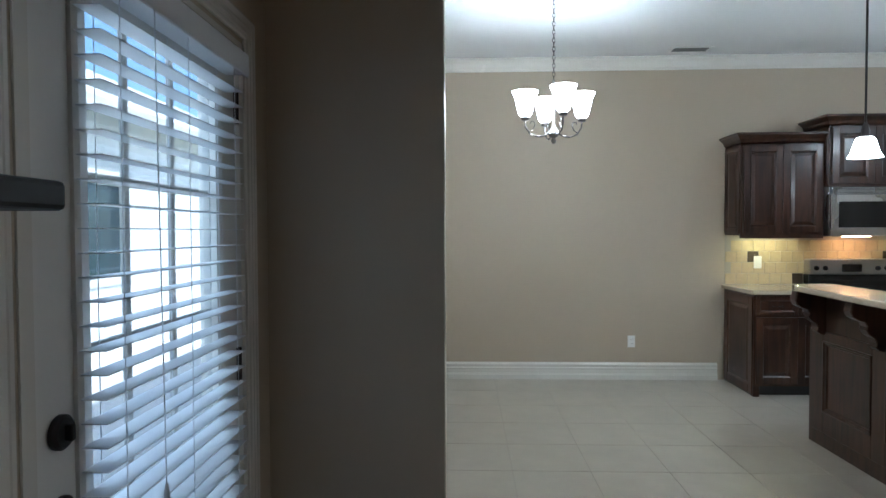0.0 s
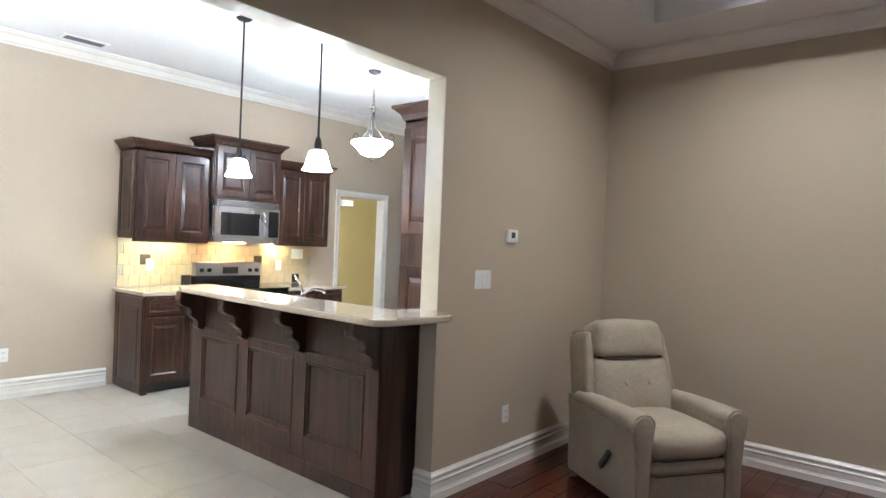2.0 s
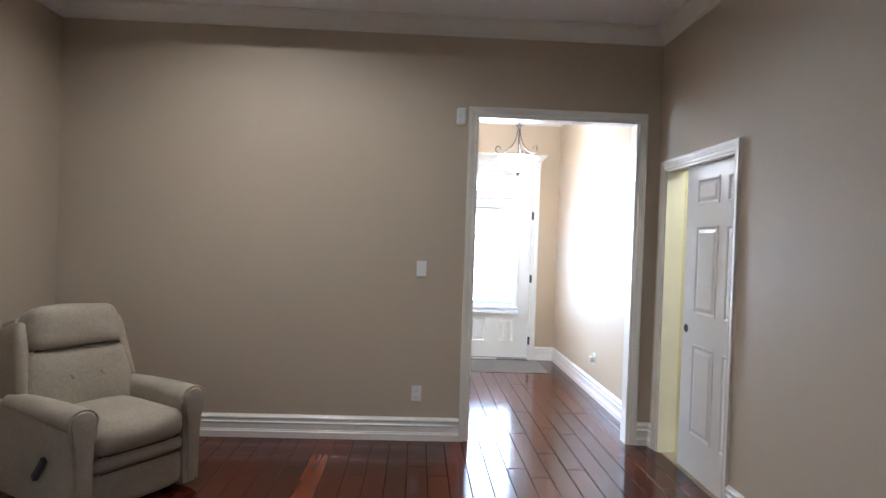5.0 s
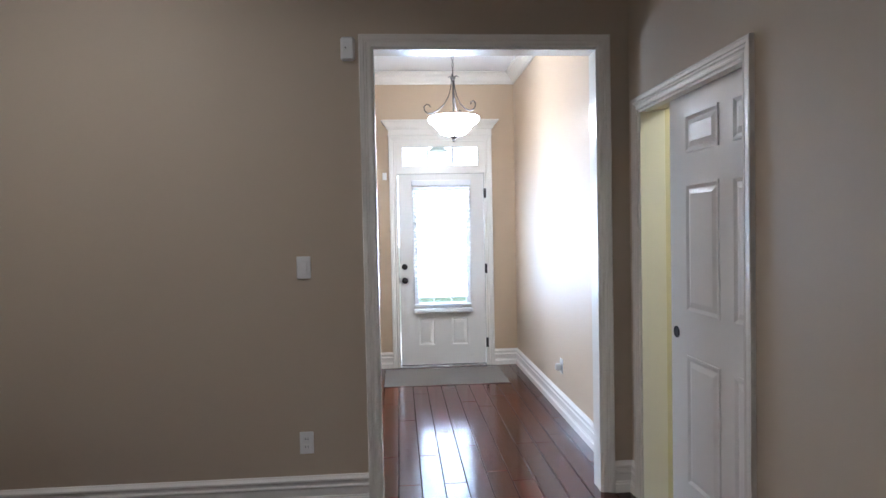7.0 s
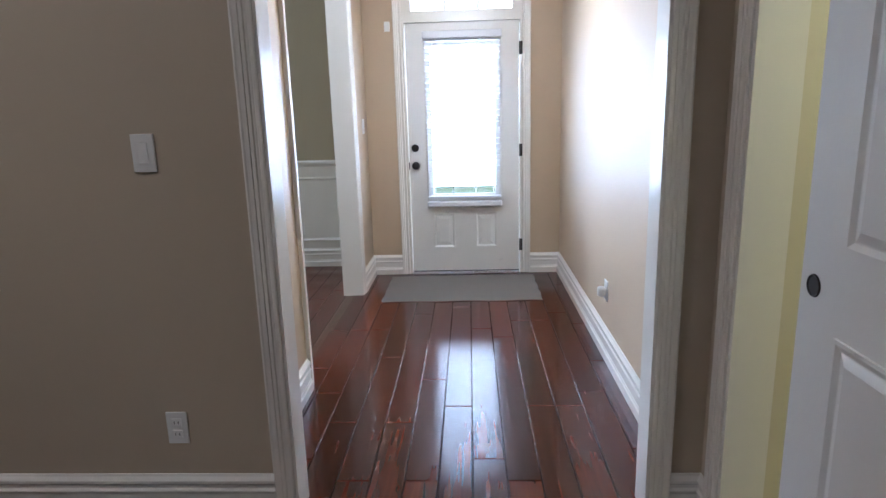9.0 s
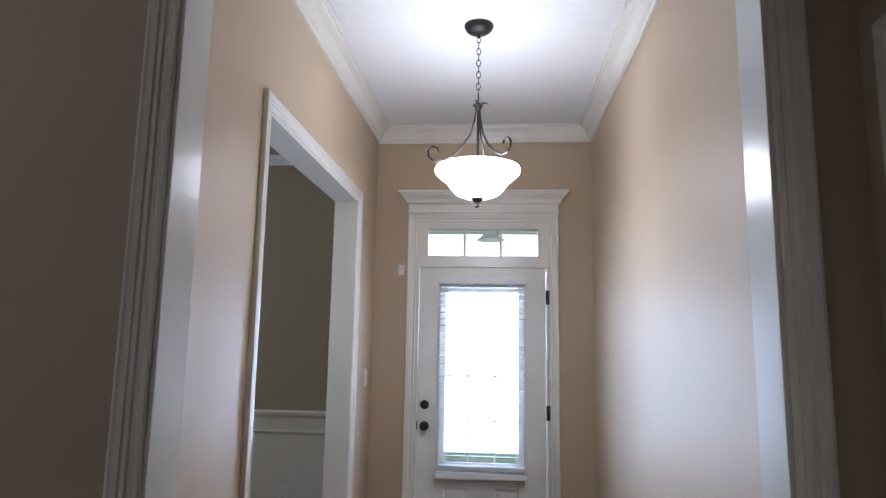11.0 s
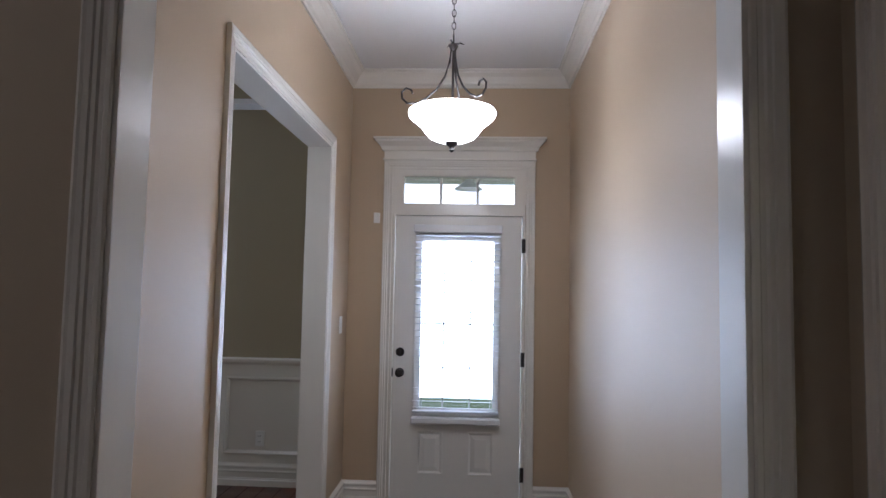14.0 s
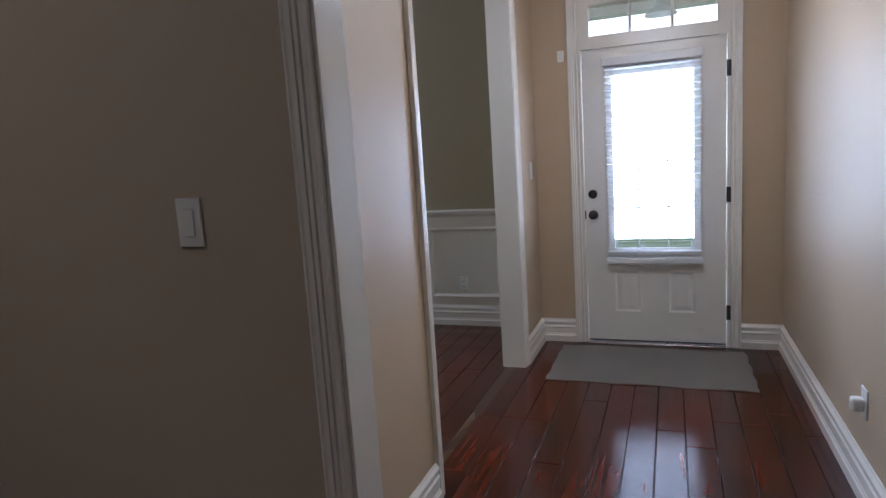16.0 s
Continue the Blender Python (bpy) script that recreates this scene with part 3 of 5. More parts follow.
for a, b in ((-0.27, -0.085), (0.085, 0.27)):
    panel_mould(bm, pl, a, b, 0.23, 0.53, 0.022, 0.008)
    field(bm, pl, a + 0.024, b - 0.024, 0.254, 0.506, 0.03, 0.007)
part("panel_moulding", bm, M_DOOR, door)
part("glass_frame", sweep(bmesh.new(), [(-GY, GZ[0]), (GY, GZ[0]), (GY, GZ[1]), (-GY, GZ[1])], [(0.03, -0.01), (0.03, 0.006), (-0.012, 0.014), (-0.026, 0.010), (-0.026, -0.01)], pl, True), M_DOOR, door)
g = part("pane", boxed(XD + 0.018, XD + 0.024, -GY, GY, *GZ), M_GLASS, door, "clear glass pane")
g.visible_shadow = False
bm = bmesh.new()
for k in (-1, 1):
    box(bm, XD + 0.026, XD + 0.034, k * GY / 3 - 0.005, k * GY / 3 + 0.005, *GZ)
for k in range(1, 4):
    zz = GZ[0] + (GZ[1] - GZ[0]) * k / 4
    box(bm, XD + 0.026, XD + 0.033, -GY, GY, zz - 0.005, zz + 0.005)
part("muntins", bm, M_DOOR, door)
part("sweep_strip", boxed(XD - 0.006, XD - 0.001, -0.45, 0.45, 0.022, 0.030), M_PDARK, door, "dark door sweep")
deadbolt(door, (XD - 0.001, 0.40, 1.075), (-1, 0, 0))
knob("door_knob", door, (XD - 0.001, 0.40, 0.93), (-1, 0, 0))
part("strike", boxed(XD - 0.008, XD - 0.001, 0.448, 0.462, 0.90, 0.96, 0.002), M_BRONZE, door, "dark bronze latch plate")
for z in (0.25, 1.04, 1.84):
    hinge(door, XD - 0.016, -0.458, z, -1)
blind("door_blind", "white two-inch slatted blind hung on the front door glass", lambda u, v, w: (XD - 0.045 - w, u, v), -0.30, 0.30, 0.675, 1.925, 0.0446, 0.05, 8)
part_b = bpy.data.objects["door_blind"]
part("hold_down_shelf", boxed(XD - 0.07, XD - 0.016, -0.31, 0.31, 0.588, 0.632, 0.008), M_SLAT, part_b)
part("wand", tube(bmesh.new(), [(XD - 0.085, 0.235, 1.92), (XD - 0.086, 0.237, 1.26)], 0.003, 6), M_SLAT, part_b)

# transom above, with its frame, and the tall head casing
tr = tagged(new("window_transom"), kind="structure")
bm = bmesh.new()
for a in ((-0.475, -0.457, 0, 2.064), (0.457, 0.475, 0, 2.064), (-0.457, 0.457, 2.053, 2.064)):
    box(bm, X_F - 0.004, X_F + 0.16, *a)
part("door_jamb", bm, M_TRIM, tr)
bm = sweep(bmesh.new(), [(-0.40, 2.135), (0.40, 2.135), (0.40, 2.335), (-0.40, 2.335)], [(-0.002, -0.03), (-0.002, 0.004), (-0.030, 0.006), (-0.030, -0.03)], lambda u, v, w: (X_F + 0.04 - w, u, v), True)
for k in (-1, 1):
    box(bm, X_F + 0.04, X_F + 0.065, k * 0.133 - 0.010, k * 0.133 + 0.010, 2.137, 2.333, 0.003)
part("window_frame", bm, M_TRIM, tr)
for k in (-1, 0, 1):
    p = part("pane", boxed(X_F + 0.050, X_F + 0.054, k * 0.266 - 0.122, k * 0.266 + 0.122, 2.138, 2.332), M_GLASS, tr)
    p.visible_shadow = False
bm = bmesh.new()
box(bm, X_F - 0.010, X_F, -0.475, 0.475, 2.053, 2.137)
box(bm, X_F - 0.010, X_F, -0.478, -0.398, 2.137, 2.384)
box(bm, X_F - 0.010, X_F, 0.398, 0.478, 2.137, 2.384)
box(bm, X_F - 0.010, X_F, -0.398, 0.398, 2.335, 2.384)
part("board", bm, M_TRIM, tr)
part("casing", sweep(bmesh.new(), [(-0.477, 0), (-0.477, 2.382), (0.477, 2.382), (0.477, 0)], CAS, lambda u, v, w: (X_F - 0.001 - w, u, v)), M_TRIM, tr)
HEAD = [(0, 0), (0, 0.075), (0.026, 0.078), (0.03, 0.10), (0.055, 0.135), (0.072, 0.142), (0.072, 0.158), (0, 0.158)]
bm = bmesh.new()
box(bm, X_F - 0.027, X_F, -0.543, 0.543, 2.448, 2.530)
box(bm, X_F - 0.036, X_F, -0.552, 0.552, 2.448, 2.460, 0.003)
sweep(bm, [(X_F, 0.548), (X_F - 0.030, 0.548), (X_F - 0.030, -0.548), (X_F, -0.548)][::-1], [(-0.001, 2.515), (0.012, 2.520), (0.020, 2.545), (0.050, 2.575), (0.056, 2.590), (0.066, 2.592), (0.066, 2.606), (-0.001, 2.606)])
box(bm, X_F - 0.030, X_F, -0.547, 0.547, 2.53, 2.604)
part("head_casing", bm, M_TRIM, tr)
structure("sill_front_door", boxed(X_F - 0.03, X_F + 0.18, -0.457, 0.457, 0, 0.018, 0.004), M_STEEL)

# pocket door, part open
pd = thing("pocket_door", "white six-panel door slid partly open", "door")
YD = Y_S - 0.05
bm = boxed(-1.30, -0.385, YD - 0.035, YD, 0.012, 2.046, 0.002)
part("slab", bm, M_DOOR, pd)
bm = bmesh.new()
pl = lambda u, v, w: (u, YD + w, v)
for a, b in ((-0.838, -0.552), (-1.225, -0.946)):
    for z0, z1 in ((0.27, 0.862), (1.06, 1.638), (1.775, 1.945)):
        panel_mould(bm, pl, a, b, z0, z1, 0.022, 0.007)
        field(bm, pl, a + 0.026, b - 0.026, z0 + 0.026, z1 - 0.026, 0.022, 0.007)
part("panel_moulding", bm, M_DOOR, pd)
part("flush_pull", lathe(bmesh.new(), [(0.0, 0.001), (0.022, 0.001), (0.026, 0.004), (0.028, 0.0)], 20, (-0.444, YD, 0.952), Matrix.Diagonal((1, 1, 1)) @ Euler((radians(-90), 0, 0)).to_matrix()), M_BRONZE, pd, "dark bronze round pull")

# patio door in the west wall
pt = thing("patio_door", "white patio door with a full glass pane, closed", "door")
XP = X_W - 0.055
GA, GB, GZ2 = 2.53, 3.16, (0.24, 1.92)
bm = bmesh.new()
for a in ((2.39, GA, 0.02, 2.04), (GB, 3.30, 0.02, 2.04), (GA, GB, 0.02, GZ2[0]), (GA, GB, GZ2[1], 2.04)):
    box(bm, XP, XP + 0.044, *a)
part("slab", bm, M_DOOR, pt)
part("glass_frame", sweep(bmesh.new(), [(GA, GZ2[0]), (GB, GZ2[0]), (GB, GZ2[1]), (GA, GZ2[1])], [(0.02, 0), (0.02, 0.006), (-0.012, 0.012), (-0.024, 0.008), (-0.024, 0)], lambda u, v, w: (XP + 0.044 + w, u, v), True), M_DOOR, pt)
g = part("pane", boxed(XP + 0.018, XP + 0.024, GA, GB, *GZ2), M_GLASS, pt, "clear glass pane")
g.visible_shadow = False
bm = bmesh.new()
for k in (1, 2):
    u = GA + (GB - GA) * k / 3
    box(bm, XP + 0.004, XP + 0.014, u - 0.010, u + 0.010, *GZ2)
for k in range(1, 5):
    zz = GZ2[0] + (GZ2[1] - GZ2[0]) * k / 5
    box(bm, XP + 0.004, XP + 0.013, GA, GB, zz - 0.010, zz + 0.010)
part("muntins", bm, M_DOOR, pt)
deadbolt(pt, (XP + 0.045, 2.462, 1.129), (1, 0, 0))
knob("door_knob", pt, (XP + 0.045, 2.462, 0.985), (1, 0, 0))
for z in (0.25, 1.07, 1.857):
    hinge(pt, XP + 0.05, 3.304, z, 1)
blind("patio_blind", "white two-inch slatted blind, slats half open, hung on the patio door", lambda u, v, w: (XP + 0.085 + w, u, v), 2.50, 3.19, 0.36, 1.93, 0.044, 0.05, 0)
part_b = bpy.data.objects["patio_blind"]
part("valance", boxed(XP + 0.112, XP + 0.124, 2.48, 3.21, 1.925, 1.99, 0.003), M_SLAT, part_b)
part("tassel", lathe(bmesh.new(), [(0.003, 0.05), (0.006, 0.03), (0.009, 0.0), (0.0, -0.002)], 10, (XP + 0.125, 2.68, 0.90)), M_SLAT, part_b)
part("cord", tube(bmesh.new(), [(XP + 0.125, 2.66, 1.93), (XP + 0.125, 2.68, 0.95)], 0.0014, 6), M_SLAT, part_b)
bm = bmesh.new()
for a in ((2.355, 2.387, 0, 2.06), (3.303, 3.335, 0, 2.06), (2.387, 3.303, 2.043, 2.06)):
    box(bm, X_W - T, X_W + 0.004, *a)
structure("jamb_patio", bm, M_TRIM)
casing("trim_patio", lambda u, v, w: (X_W + w, u, v), 2.338, 3.342, 2.077)

# fireplace mantel
mt = thing("fireplace_mantel", "black painted wooden fireplace mantel against the wall", "fireplace")
part("shelf", boxed(X_W, -5.225, 0.27, 2.082, 1.499, 1.531, 0.006, 2), M_MESH, mt)
bm = boxed(X_W, -5.285, 0.32, 2.030, 1.478, 1.498, 0.004)
sweep(bm, [(X_W, 0.36), (-5.37, 0.36), (-5.37, 1.986), (X_W, 1.986)], [(0.0, 1.36), (-0.006, 1.36), (-0.02, 1.40), (-0.05, 1.43), (-0.07, 1.457), (0.0, 1.457)])
part("moulding", bm, M_MESH, mt, smooth=False)
part("surround", wall_boxes(bmesh.new(), "x", X_W, -5.37, 0.38, 1.966, 0, 1.36, [(0.70, 1.63, 0, 0.85)]), M_MESH, mt)
part("firebox", boxed(X_W, X_W + 0.02, 0.70, 1.63, 0, 0.85), M_PDARK, mt)


# ---- small wall fittings ----
def wall_plate(name, label, category, place, u, v, w, h, kind):
    """kind: 'outlet', 'rocker', 'triple', 'thermostat', 'plain'; place maps (along, up, out)."""
    t = thing(name, label, category)

    def bx(n, a, b, c, d, e, f, material, bev=0.0, lab=""):
        p, q = place(a, c, e), place(b, d, f)
        part(n, boxed(min(p[0], q[0]), max(p[0], q[0]), min(p[1], q[1]), max(p[1], q[1]), min(p[2], q[2]), max(p[2], q[2]), bev), material, t, lab)
    bx("plate", u - w / 2, u + w / 2, v - h / 2, v + h / 2, 0, 0.006 if kind not in ("thermostat", "sensor") else 0.024, M_PLASTIC, 0.002 if kind != "sensor" else 0.012)
    if kind == "outlet":
        for k in (-1, 1):
            bx("socket", u - 0.017, u + 0.017, v + k * 0.021 - 0.014, v + k * 0.021 + 0.014, 0.006, 0.009, M_PLASTIC, 0.001)
            for s in (-1, 1):
                bx("slot", u + s * 0.007 - 0.0014, u + s * 0.007 + 0.0014, v + k * 0.021 - 0.005, v + k * 0.021 + 0.005, 0.008, 0.0094, M_PDARK)
    if kind in ("rocker", "triple"):
        for k in ((0,) if kind == "rocker" else (-0.046, 0, 0.046)):
            bx("rocker", u + k - 0.016, u + k + 0.016, v - 0.033, v + 0.033, 0.006, 0.010, M_PLASTIC, 0.0015)
    if kind == "thermostat":
        bx("display", u - 0.022, u + 0.022, v - 0.014, v + 0.024, 0.024, 0.026, M_PDARK, 0.001, "dark display")
        bx("button_row", u - 0.022, u + 0.022, v - 0.034, v - 0.024, 0.024, 0.027, M_PLASTIC, 0.001)
    if kind == "sensor":
        bx("dot", u + 0.008, u + 0.014, v + 0.0, v + 0.006, 0.024, 0.0255, M_PDARK)
    return t


PE = lambda u, v, w: (-w, u, v)
PN = lambda u, v, w: (u, Y_N - w, v)
PK = lambda u, v, w: (u, Y_K - w, v)
wall_plate("light_switch", "white rocker switch on the beige wall beside the cased opening", "switch", PE, 0.951, 1.273, 0.072, 0.116, "rocker")
wall_plate("wall_outlet", "white duplex outlet low on the beige wall beside the cased opening", "outlet", PE, 0.959, 0.351, 0.072, 0.116, "outlet")
wall_plate("wall_outlet", "white duplex outlet low on the wall near the recliner", "outlet", PN, -1.364, 0.382, 0.072, 0.116, "outlet")
wall_plate("light_switch", "wide white three-gang rocker switch by the kitchen opening", "switch", PN, -1.673, 1.279, 0.165, 0.116, "triple")
wall_plate("thermostat", "white thermostat with a small dark display", "thermostat", PN, -1.384, 1.562, 0.115, 0.085, "thermostat")
wall_plate("motion_sensor", "white alarm sensor at the corner of the cased opening", "sensor", PE, 0.695, 2.40, 0.075, 0.125, "sensor")
wall_plate("wall_outlet", "white duplex outlet on the empty dining nook wall", "outlet", PK, -3.16, 0.385, 0.072, 0.116, "outlet")
wall_plate("light_switch", "white switch on the foyer wall near the front door", "switch", lambda u, v, w: (u, FY - w, v), 3.048, 1.267, 0.075, 0.116, "rocker")
wall_plate("door_contact", "small white alarm contact by the front door casing", "sensor", lambda u, v, w: (X_F - w, u, v), 0.59, 2.03, 0.045, 0.075, "plain")
wall_plate("wall_outlet", "white outlet in the dining wainscot", "outlet", lambda u, v, w: (X_D - 0.005 - w, u, v), 1.50, 0.36, 0.07, 0.114, "outlet")
wj = thing("phone_jack", "clear plastic phone jack holder low on the white-lit foyer wall", "phone jack")
part("plate", boxed(1.40, 1.475, -FY, -FY + 0.006, 0.322, 0.437, 0.002), M_PLASTIC, wj)
part("plug", boxed(1.418, 1.462, -FY + 0.006, -FY + 0.050, 0.345, 0.400, 0.012, 2), M_PLASTIC, wj)

# ---- kitchen ----
# laid out in its own measure and then fitted to the room as a whole by KITCHEN
K_N, K_S, K_J, K_TOP = 7.34, 3.68, -2.06, 3.036
KITCHEN = Matrix.Translation((-4.735 + 4.66 * 1.042, 1.205 - 1.25 * 1.042, 0)) @ Matrix.Scale(1.042, 4)
before = set(scene.objects)

def raised_door(parent, place, a, b, z0, z1, name="door", handle=False, w=0.058):
    """A frame-and-panel door; place maps (along, up, out)."""
    t = 0.019
    bm = bmesh.new()

    def bx(c, d, e, f, o0, o1, bev=0.002):
        p, q = place(c, e, o0), place(d, f, o1)
        box(bm, min(p[0], q[0]), max(p[0], q[0]), min(p[1], q[1]), max(p[1], q[1]), e, f, bev)
    bx(a, a + w, z0, z1, 0, t)
    bx(b - w, b, z0, z1, 0, t)
    bx(a + w, b - w, z0, z0 + w, 0, t)
    bx(a + w, b - w, z1 - w, z1, 0, t)
    sweep(bm, [(a + w, z0 + w), (b - w, z0 + w), (b - w, z1 - w), (a + w, z1 - w)], [(0, 0.0), (0, 0.017), (0.004, 0.014), (0.011, 0.006), (0.011, 0)], place, True)
    if b - a > 0.19 and z1 - z0 > 0.19:
        g = w + 0.012
        field(bm, lambda u, v, o: place(u, v, o + 0.005), a + g, b - g, z0 + g, z1 - g, 0.03, 0.010)
    box_in = place(a + w, z0 + w, 0.001), place(b - w, z1 - w, 0.005)
    p, q = box_in
    box(bm, min(p[0], q[0]), max(p[0], q[0]), min(p[1], q[1]), max(p[1], q[1]), z0 + w, z1 - w)
    ob = part(name, bm, M_CAB, parent)
    return ob


def pull(parent, place, u, v):
    pts = [place(u - 0.045, v, 0.019), place(u - 0.042, v, 0.040), place(u, v, 0.046), place(u + 0.042, v, 0.040), place(u + 0.045, v, 0.019)]
    return part("handle", tube(bmesh.new(), pts, 0.005, 8), M_BRONZE, parent, "dark bar handle")


CCROWN = [(0, 0), (0, 0.012), (0.012, 0.020), (0.020, 0.045), (0.048, 0.072), (0.060, 0.078), (0.060, 0.095), (0.0, 0.095)]


def upper(name, label, x0, x1, z0, z1, depth, group="kitchen wall cabinets", ends=(1, 1), doors=2):
    t = thing(name, label, "cabinet", group)
    yf = K_N - depth
    part("body", boxed(x0, x1, yf, K_N - 0.001, z0, z1, 0.001), M_CAB, t)
    pf = lambda u, v, w: (u, yf - w, v)
    w = (x1 - x0 - 0.03) / doors
    for i in range(doors):
        raised_door(t, pf, x0 + 0.015 + i * w + 0.002, x0 + 0.015 + (i + 1) * w - 0.002, z0 + 0.02, z1 - 0.02)
    if ends[0]:
        raised_door(t, lambda u, v, w: (x0 - w * 0.5, u, v), yf + 0.012, K_N - 0.012, z0 + 0.02, z1 - 0.02, "end_panel", w=0.045)
    path = [(x0, K_N - 0.001), (x0, yf), (x1, yf), (x1, K_N - 0.001)]
    part("crown", sweep(bmesh.new(), path[::-1], CCROWN, lambda u, v, w_: (u, v, w_ + z1 - 0.012)), M_CAB, t)
    part("crown_top", boxed(x0, x1, yf, K_N - 0.001, z1 + 0.002, z1 + 0.078), M_CAB, t)
    part("light_rail", boxed(x0 + 0.002, x1 - 0.002, yf + 0.002, yf + 0.022, z0 - 0.028, z0), M_CAB, t)
    return t


upper("wall_cabinet", "dark stained two-door wall cabinet with crown beside the dining nook", -2.285, -1.564, 1.375, 2.19, 0.33)
upper("hood_cabinet", "taller dark stained cabinet with crown above the microwave", -1.562, -0.806, 1.80, 2.33, 0.40, doors=2)
upper("wall_cabinet", "dark stained two-door wall cabinet with crown, near the laundry doorway", -0.804, -0.075, 1.375, 2.19, 0.33)


def base_cab(name, label, x0, x1, yf, z1, place, ends, drawers=1, doors=2, group="kitchen base cabinets"):
    t = thing(name, label, "cabinet", group)
    part("body", boxed(x0, x1, yf, K_N - 0.001, 0.10, z1, 0.001), M_CAB, t)
    part("toe_kick", boxed(x0 + 0.01, x1 - 0.003, yf + 0.07, K_N - 0.002, 0, 0.10), M_PDARK, t)
    for fx in ((x0, x0 + 0.05), ):
        part("foot", boxed(*fx, yf, yf + 0.05, 0, 0.10, 0.002), M_CAB, t)
    w = (x1 - x0 - 0.02) / doors
    for i in range(doors):
        a, b = x0 + 0.01 + i * w + 0.002, x0 + 0.01 + (i + 1) * w - 0.002
        raised_door(t, place, a, b, 0.12, 0.685)
        d = raised_door(t, place, a, b, 0.705, z1 - 0.015, "drawer", w=0.03)
        pull(d, place, (a + b) / 2, 0.78)
    if ends:
        raised_door(t, lambda u, v, w_: (x0 - w_ * 0.6, u, v), yf + 0.01, K_N - 0.03, 0.03, z1 - 0.02, "end_panel", w=0.07)
    return t


YB = 6.735
pb = lambda u, v, w: (u, YB - w, v)
base_cab("base_cabinet", "dark stained base cabinet, drawers over doors, paneled end facing the nook", -2.285, -1.569, YB, 0.875, pb, True)
base_cab("base_cabinet", "dark stained base cabinet with drawers over doors beside the doorway", -0.804, -0.06, YB, 0.875, pb, False)


def slab(name, label, bm, group="worktops"):
    t = tagged(part(name, bm, M_GRANITE), label, "countertop", group)
    return t


slab("worktop", "cream speckled granite worktop, short run beside the range", boxed(-2.315, -1.568, YB - 0.035, K_N - 0.002, 0.877, 0.912, 0.006, 2))
slab("worktop", "cream speckled granite worktop between the range and the doorway", boxed(-0.806, -0.03, YB - 0.035, K_N - 0.002, 0.877, 0.912, 0.006, 2))

# range
rg = thing("range", "stainless and black electric range with a rear control panel", "stove")
part("body", boxed(-1.598, -0.846, YB - 0.02, K_N - 0.03, 0.06, 0.900, 0.004), M_BLACK, rg)
part("cooktop", boxed(-1.600, -0.844, YB - 0.045, K_N - 0.08, 0.902, 0.918, 0.005), M_BLACK, rg, "black glass cooktop")
part("oven_door", boxed(-1.585, -0.859, YB - 0.055, YB - 0.022, 0.26, 0.80, 0.006), M_STEEL, rg)
part("oven_window", boxed(-1.48, -0.96, YB - 0.058, YB - 0.055, 0.40, 0.66), M_BLACK, rg, "black glass window")
part("oven_handle", tube(bmesh.new(), [(-1.54, YB - 0.056, 0.755), (-1.54, YB - 0.095, 0.76), (-0.90, YB - 0.095, 0.76), (-0.90, YB - 0.056, 0.755)], 0.010, 10), M_STEEL, rg)
part("storage_drawer", boxed(-1.585, -0.859, YB - 0.05, YB - 0.022, 0.07, 0.245, 0.006), M_STEEL, rg)
part("console_base", boxed(-1.600, -0.844, K_N - 0.10, K_N - 0.012, 0.918, 1.01, 0.003), M_BLACK, rg)
part("control_panel", boxed(-1.600, -0.844, K_N - 0.115, K_N - 0.012, 1.012, 1.152, 0.012, 2), M_STEEL, rg)
part("clock_display", boxed(-1.31, -1.13, K_N - 0.119, K_N - 0.115, 1.035, 1.105, 0.002), M_BLACK, rg, "black clock display")
for u in (-1.54, -1.46, -0.99, -0.91):
    part("control_knob", lathe(bmesh.new(), [(0.0, 0.0), (0.022, 0.0), (0.020, 0.018), (0.0, 0.02)], 16, (u, K_N - 0.115, 1.07), Euler((radians(90), 0, 0)).to_matrix()), M_BLACK, rg, "black knob")

rg.matrix_basis = pose(0.036, 0, 0)

# microwave
mw = thing("microwave", "stainless over-the-range microwave with a dark window", "microwave")
MY = K_N - 0.40
part("body", boxed(-1.596, -0.844, MY, K_N - 0.002, 1.365, 1.795, 0.003), M_STEEL, mw)
part("door_frame", wall_boxes(bmesh.new(), "y", MY - 0.03, MY - 0.001, -1.594, -1.04, 1.370, 1.725, [(-1.53, -1.09, 1.44, 1.665)]), M_STEEL, mw)
part("window", boxed(-1.532, -1.088, MY - 0.024, MY - 0.003, 1.438, 1.667, 0.002), M_BLACK, mw, "dark window")
part("keypad", boxed(-0.985, -0.862, MY - 0.031, MY - 0.001, 1.43, 1.70, 0.003), M_BLACK, mw, "black keypad")
part("panel", boxed(-1.036, -0.846, MY - 0.028, MY - 0.0005, 1.370, 1.725, 0.002), M_STEEL, mw)
part("handle", tube(bmesh.new(), [(-1.045, MY - 0.03, 1.42), (-1.045, MY - 0.062, 1.46), (-1.045, MY - 0.066, 1.55), (-1.045, MY - 0.062, 1.64), (-1.045, MY - 0.03, 1.68)], 0.011, 10), M_STEEL, mw)
for k in range(5):
    part("vent_slat", boxed(-1.58, -0.86, MY - 0.024, MY - 0.001, 1.733 + k * 0.012, 1.740 + k * 0.012, 0.001), M_STEEL, mw)
part("vent_back", boxed(-1.594, -0.846, MY - 0.012, MY, 1.727, 1.793), M_PDARK, mw)

mw.matrix_basis = pose(0.036, 0, 0)

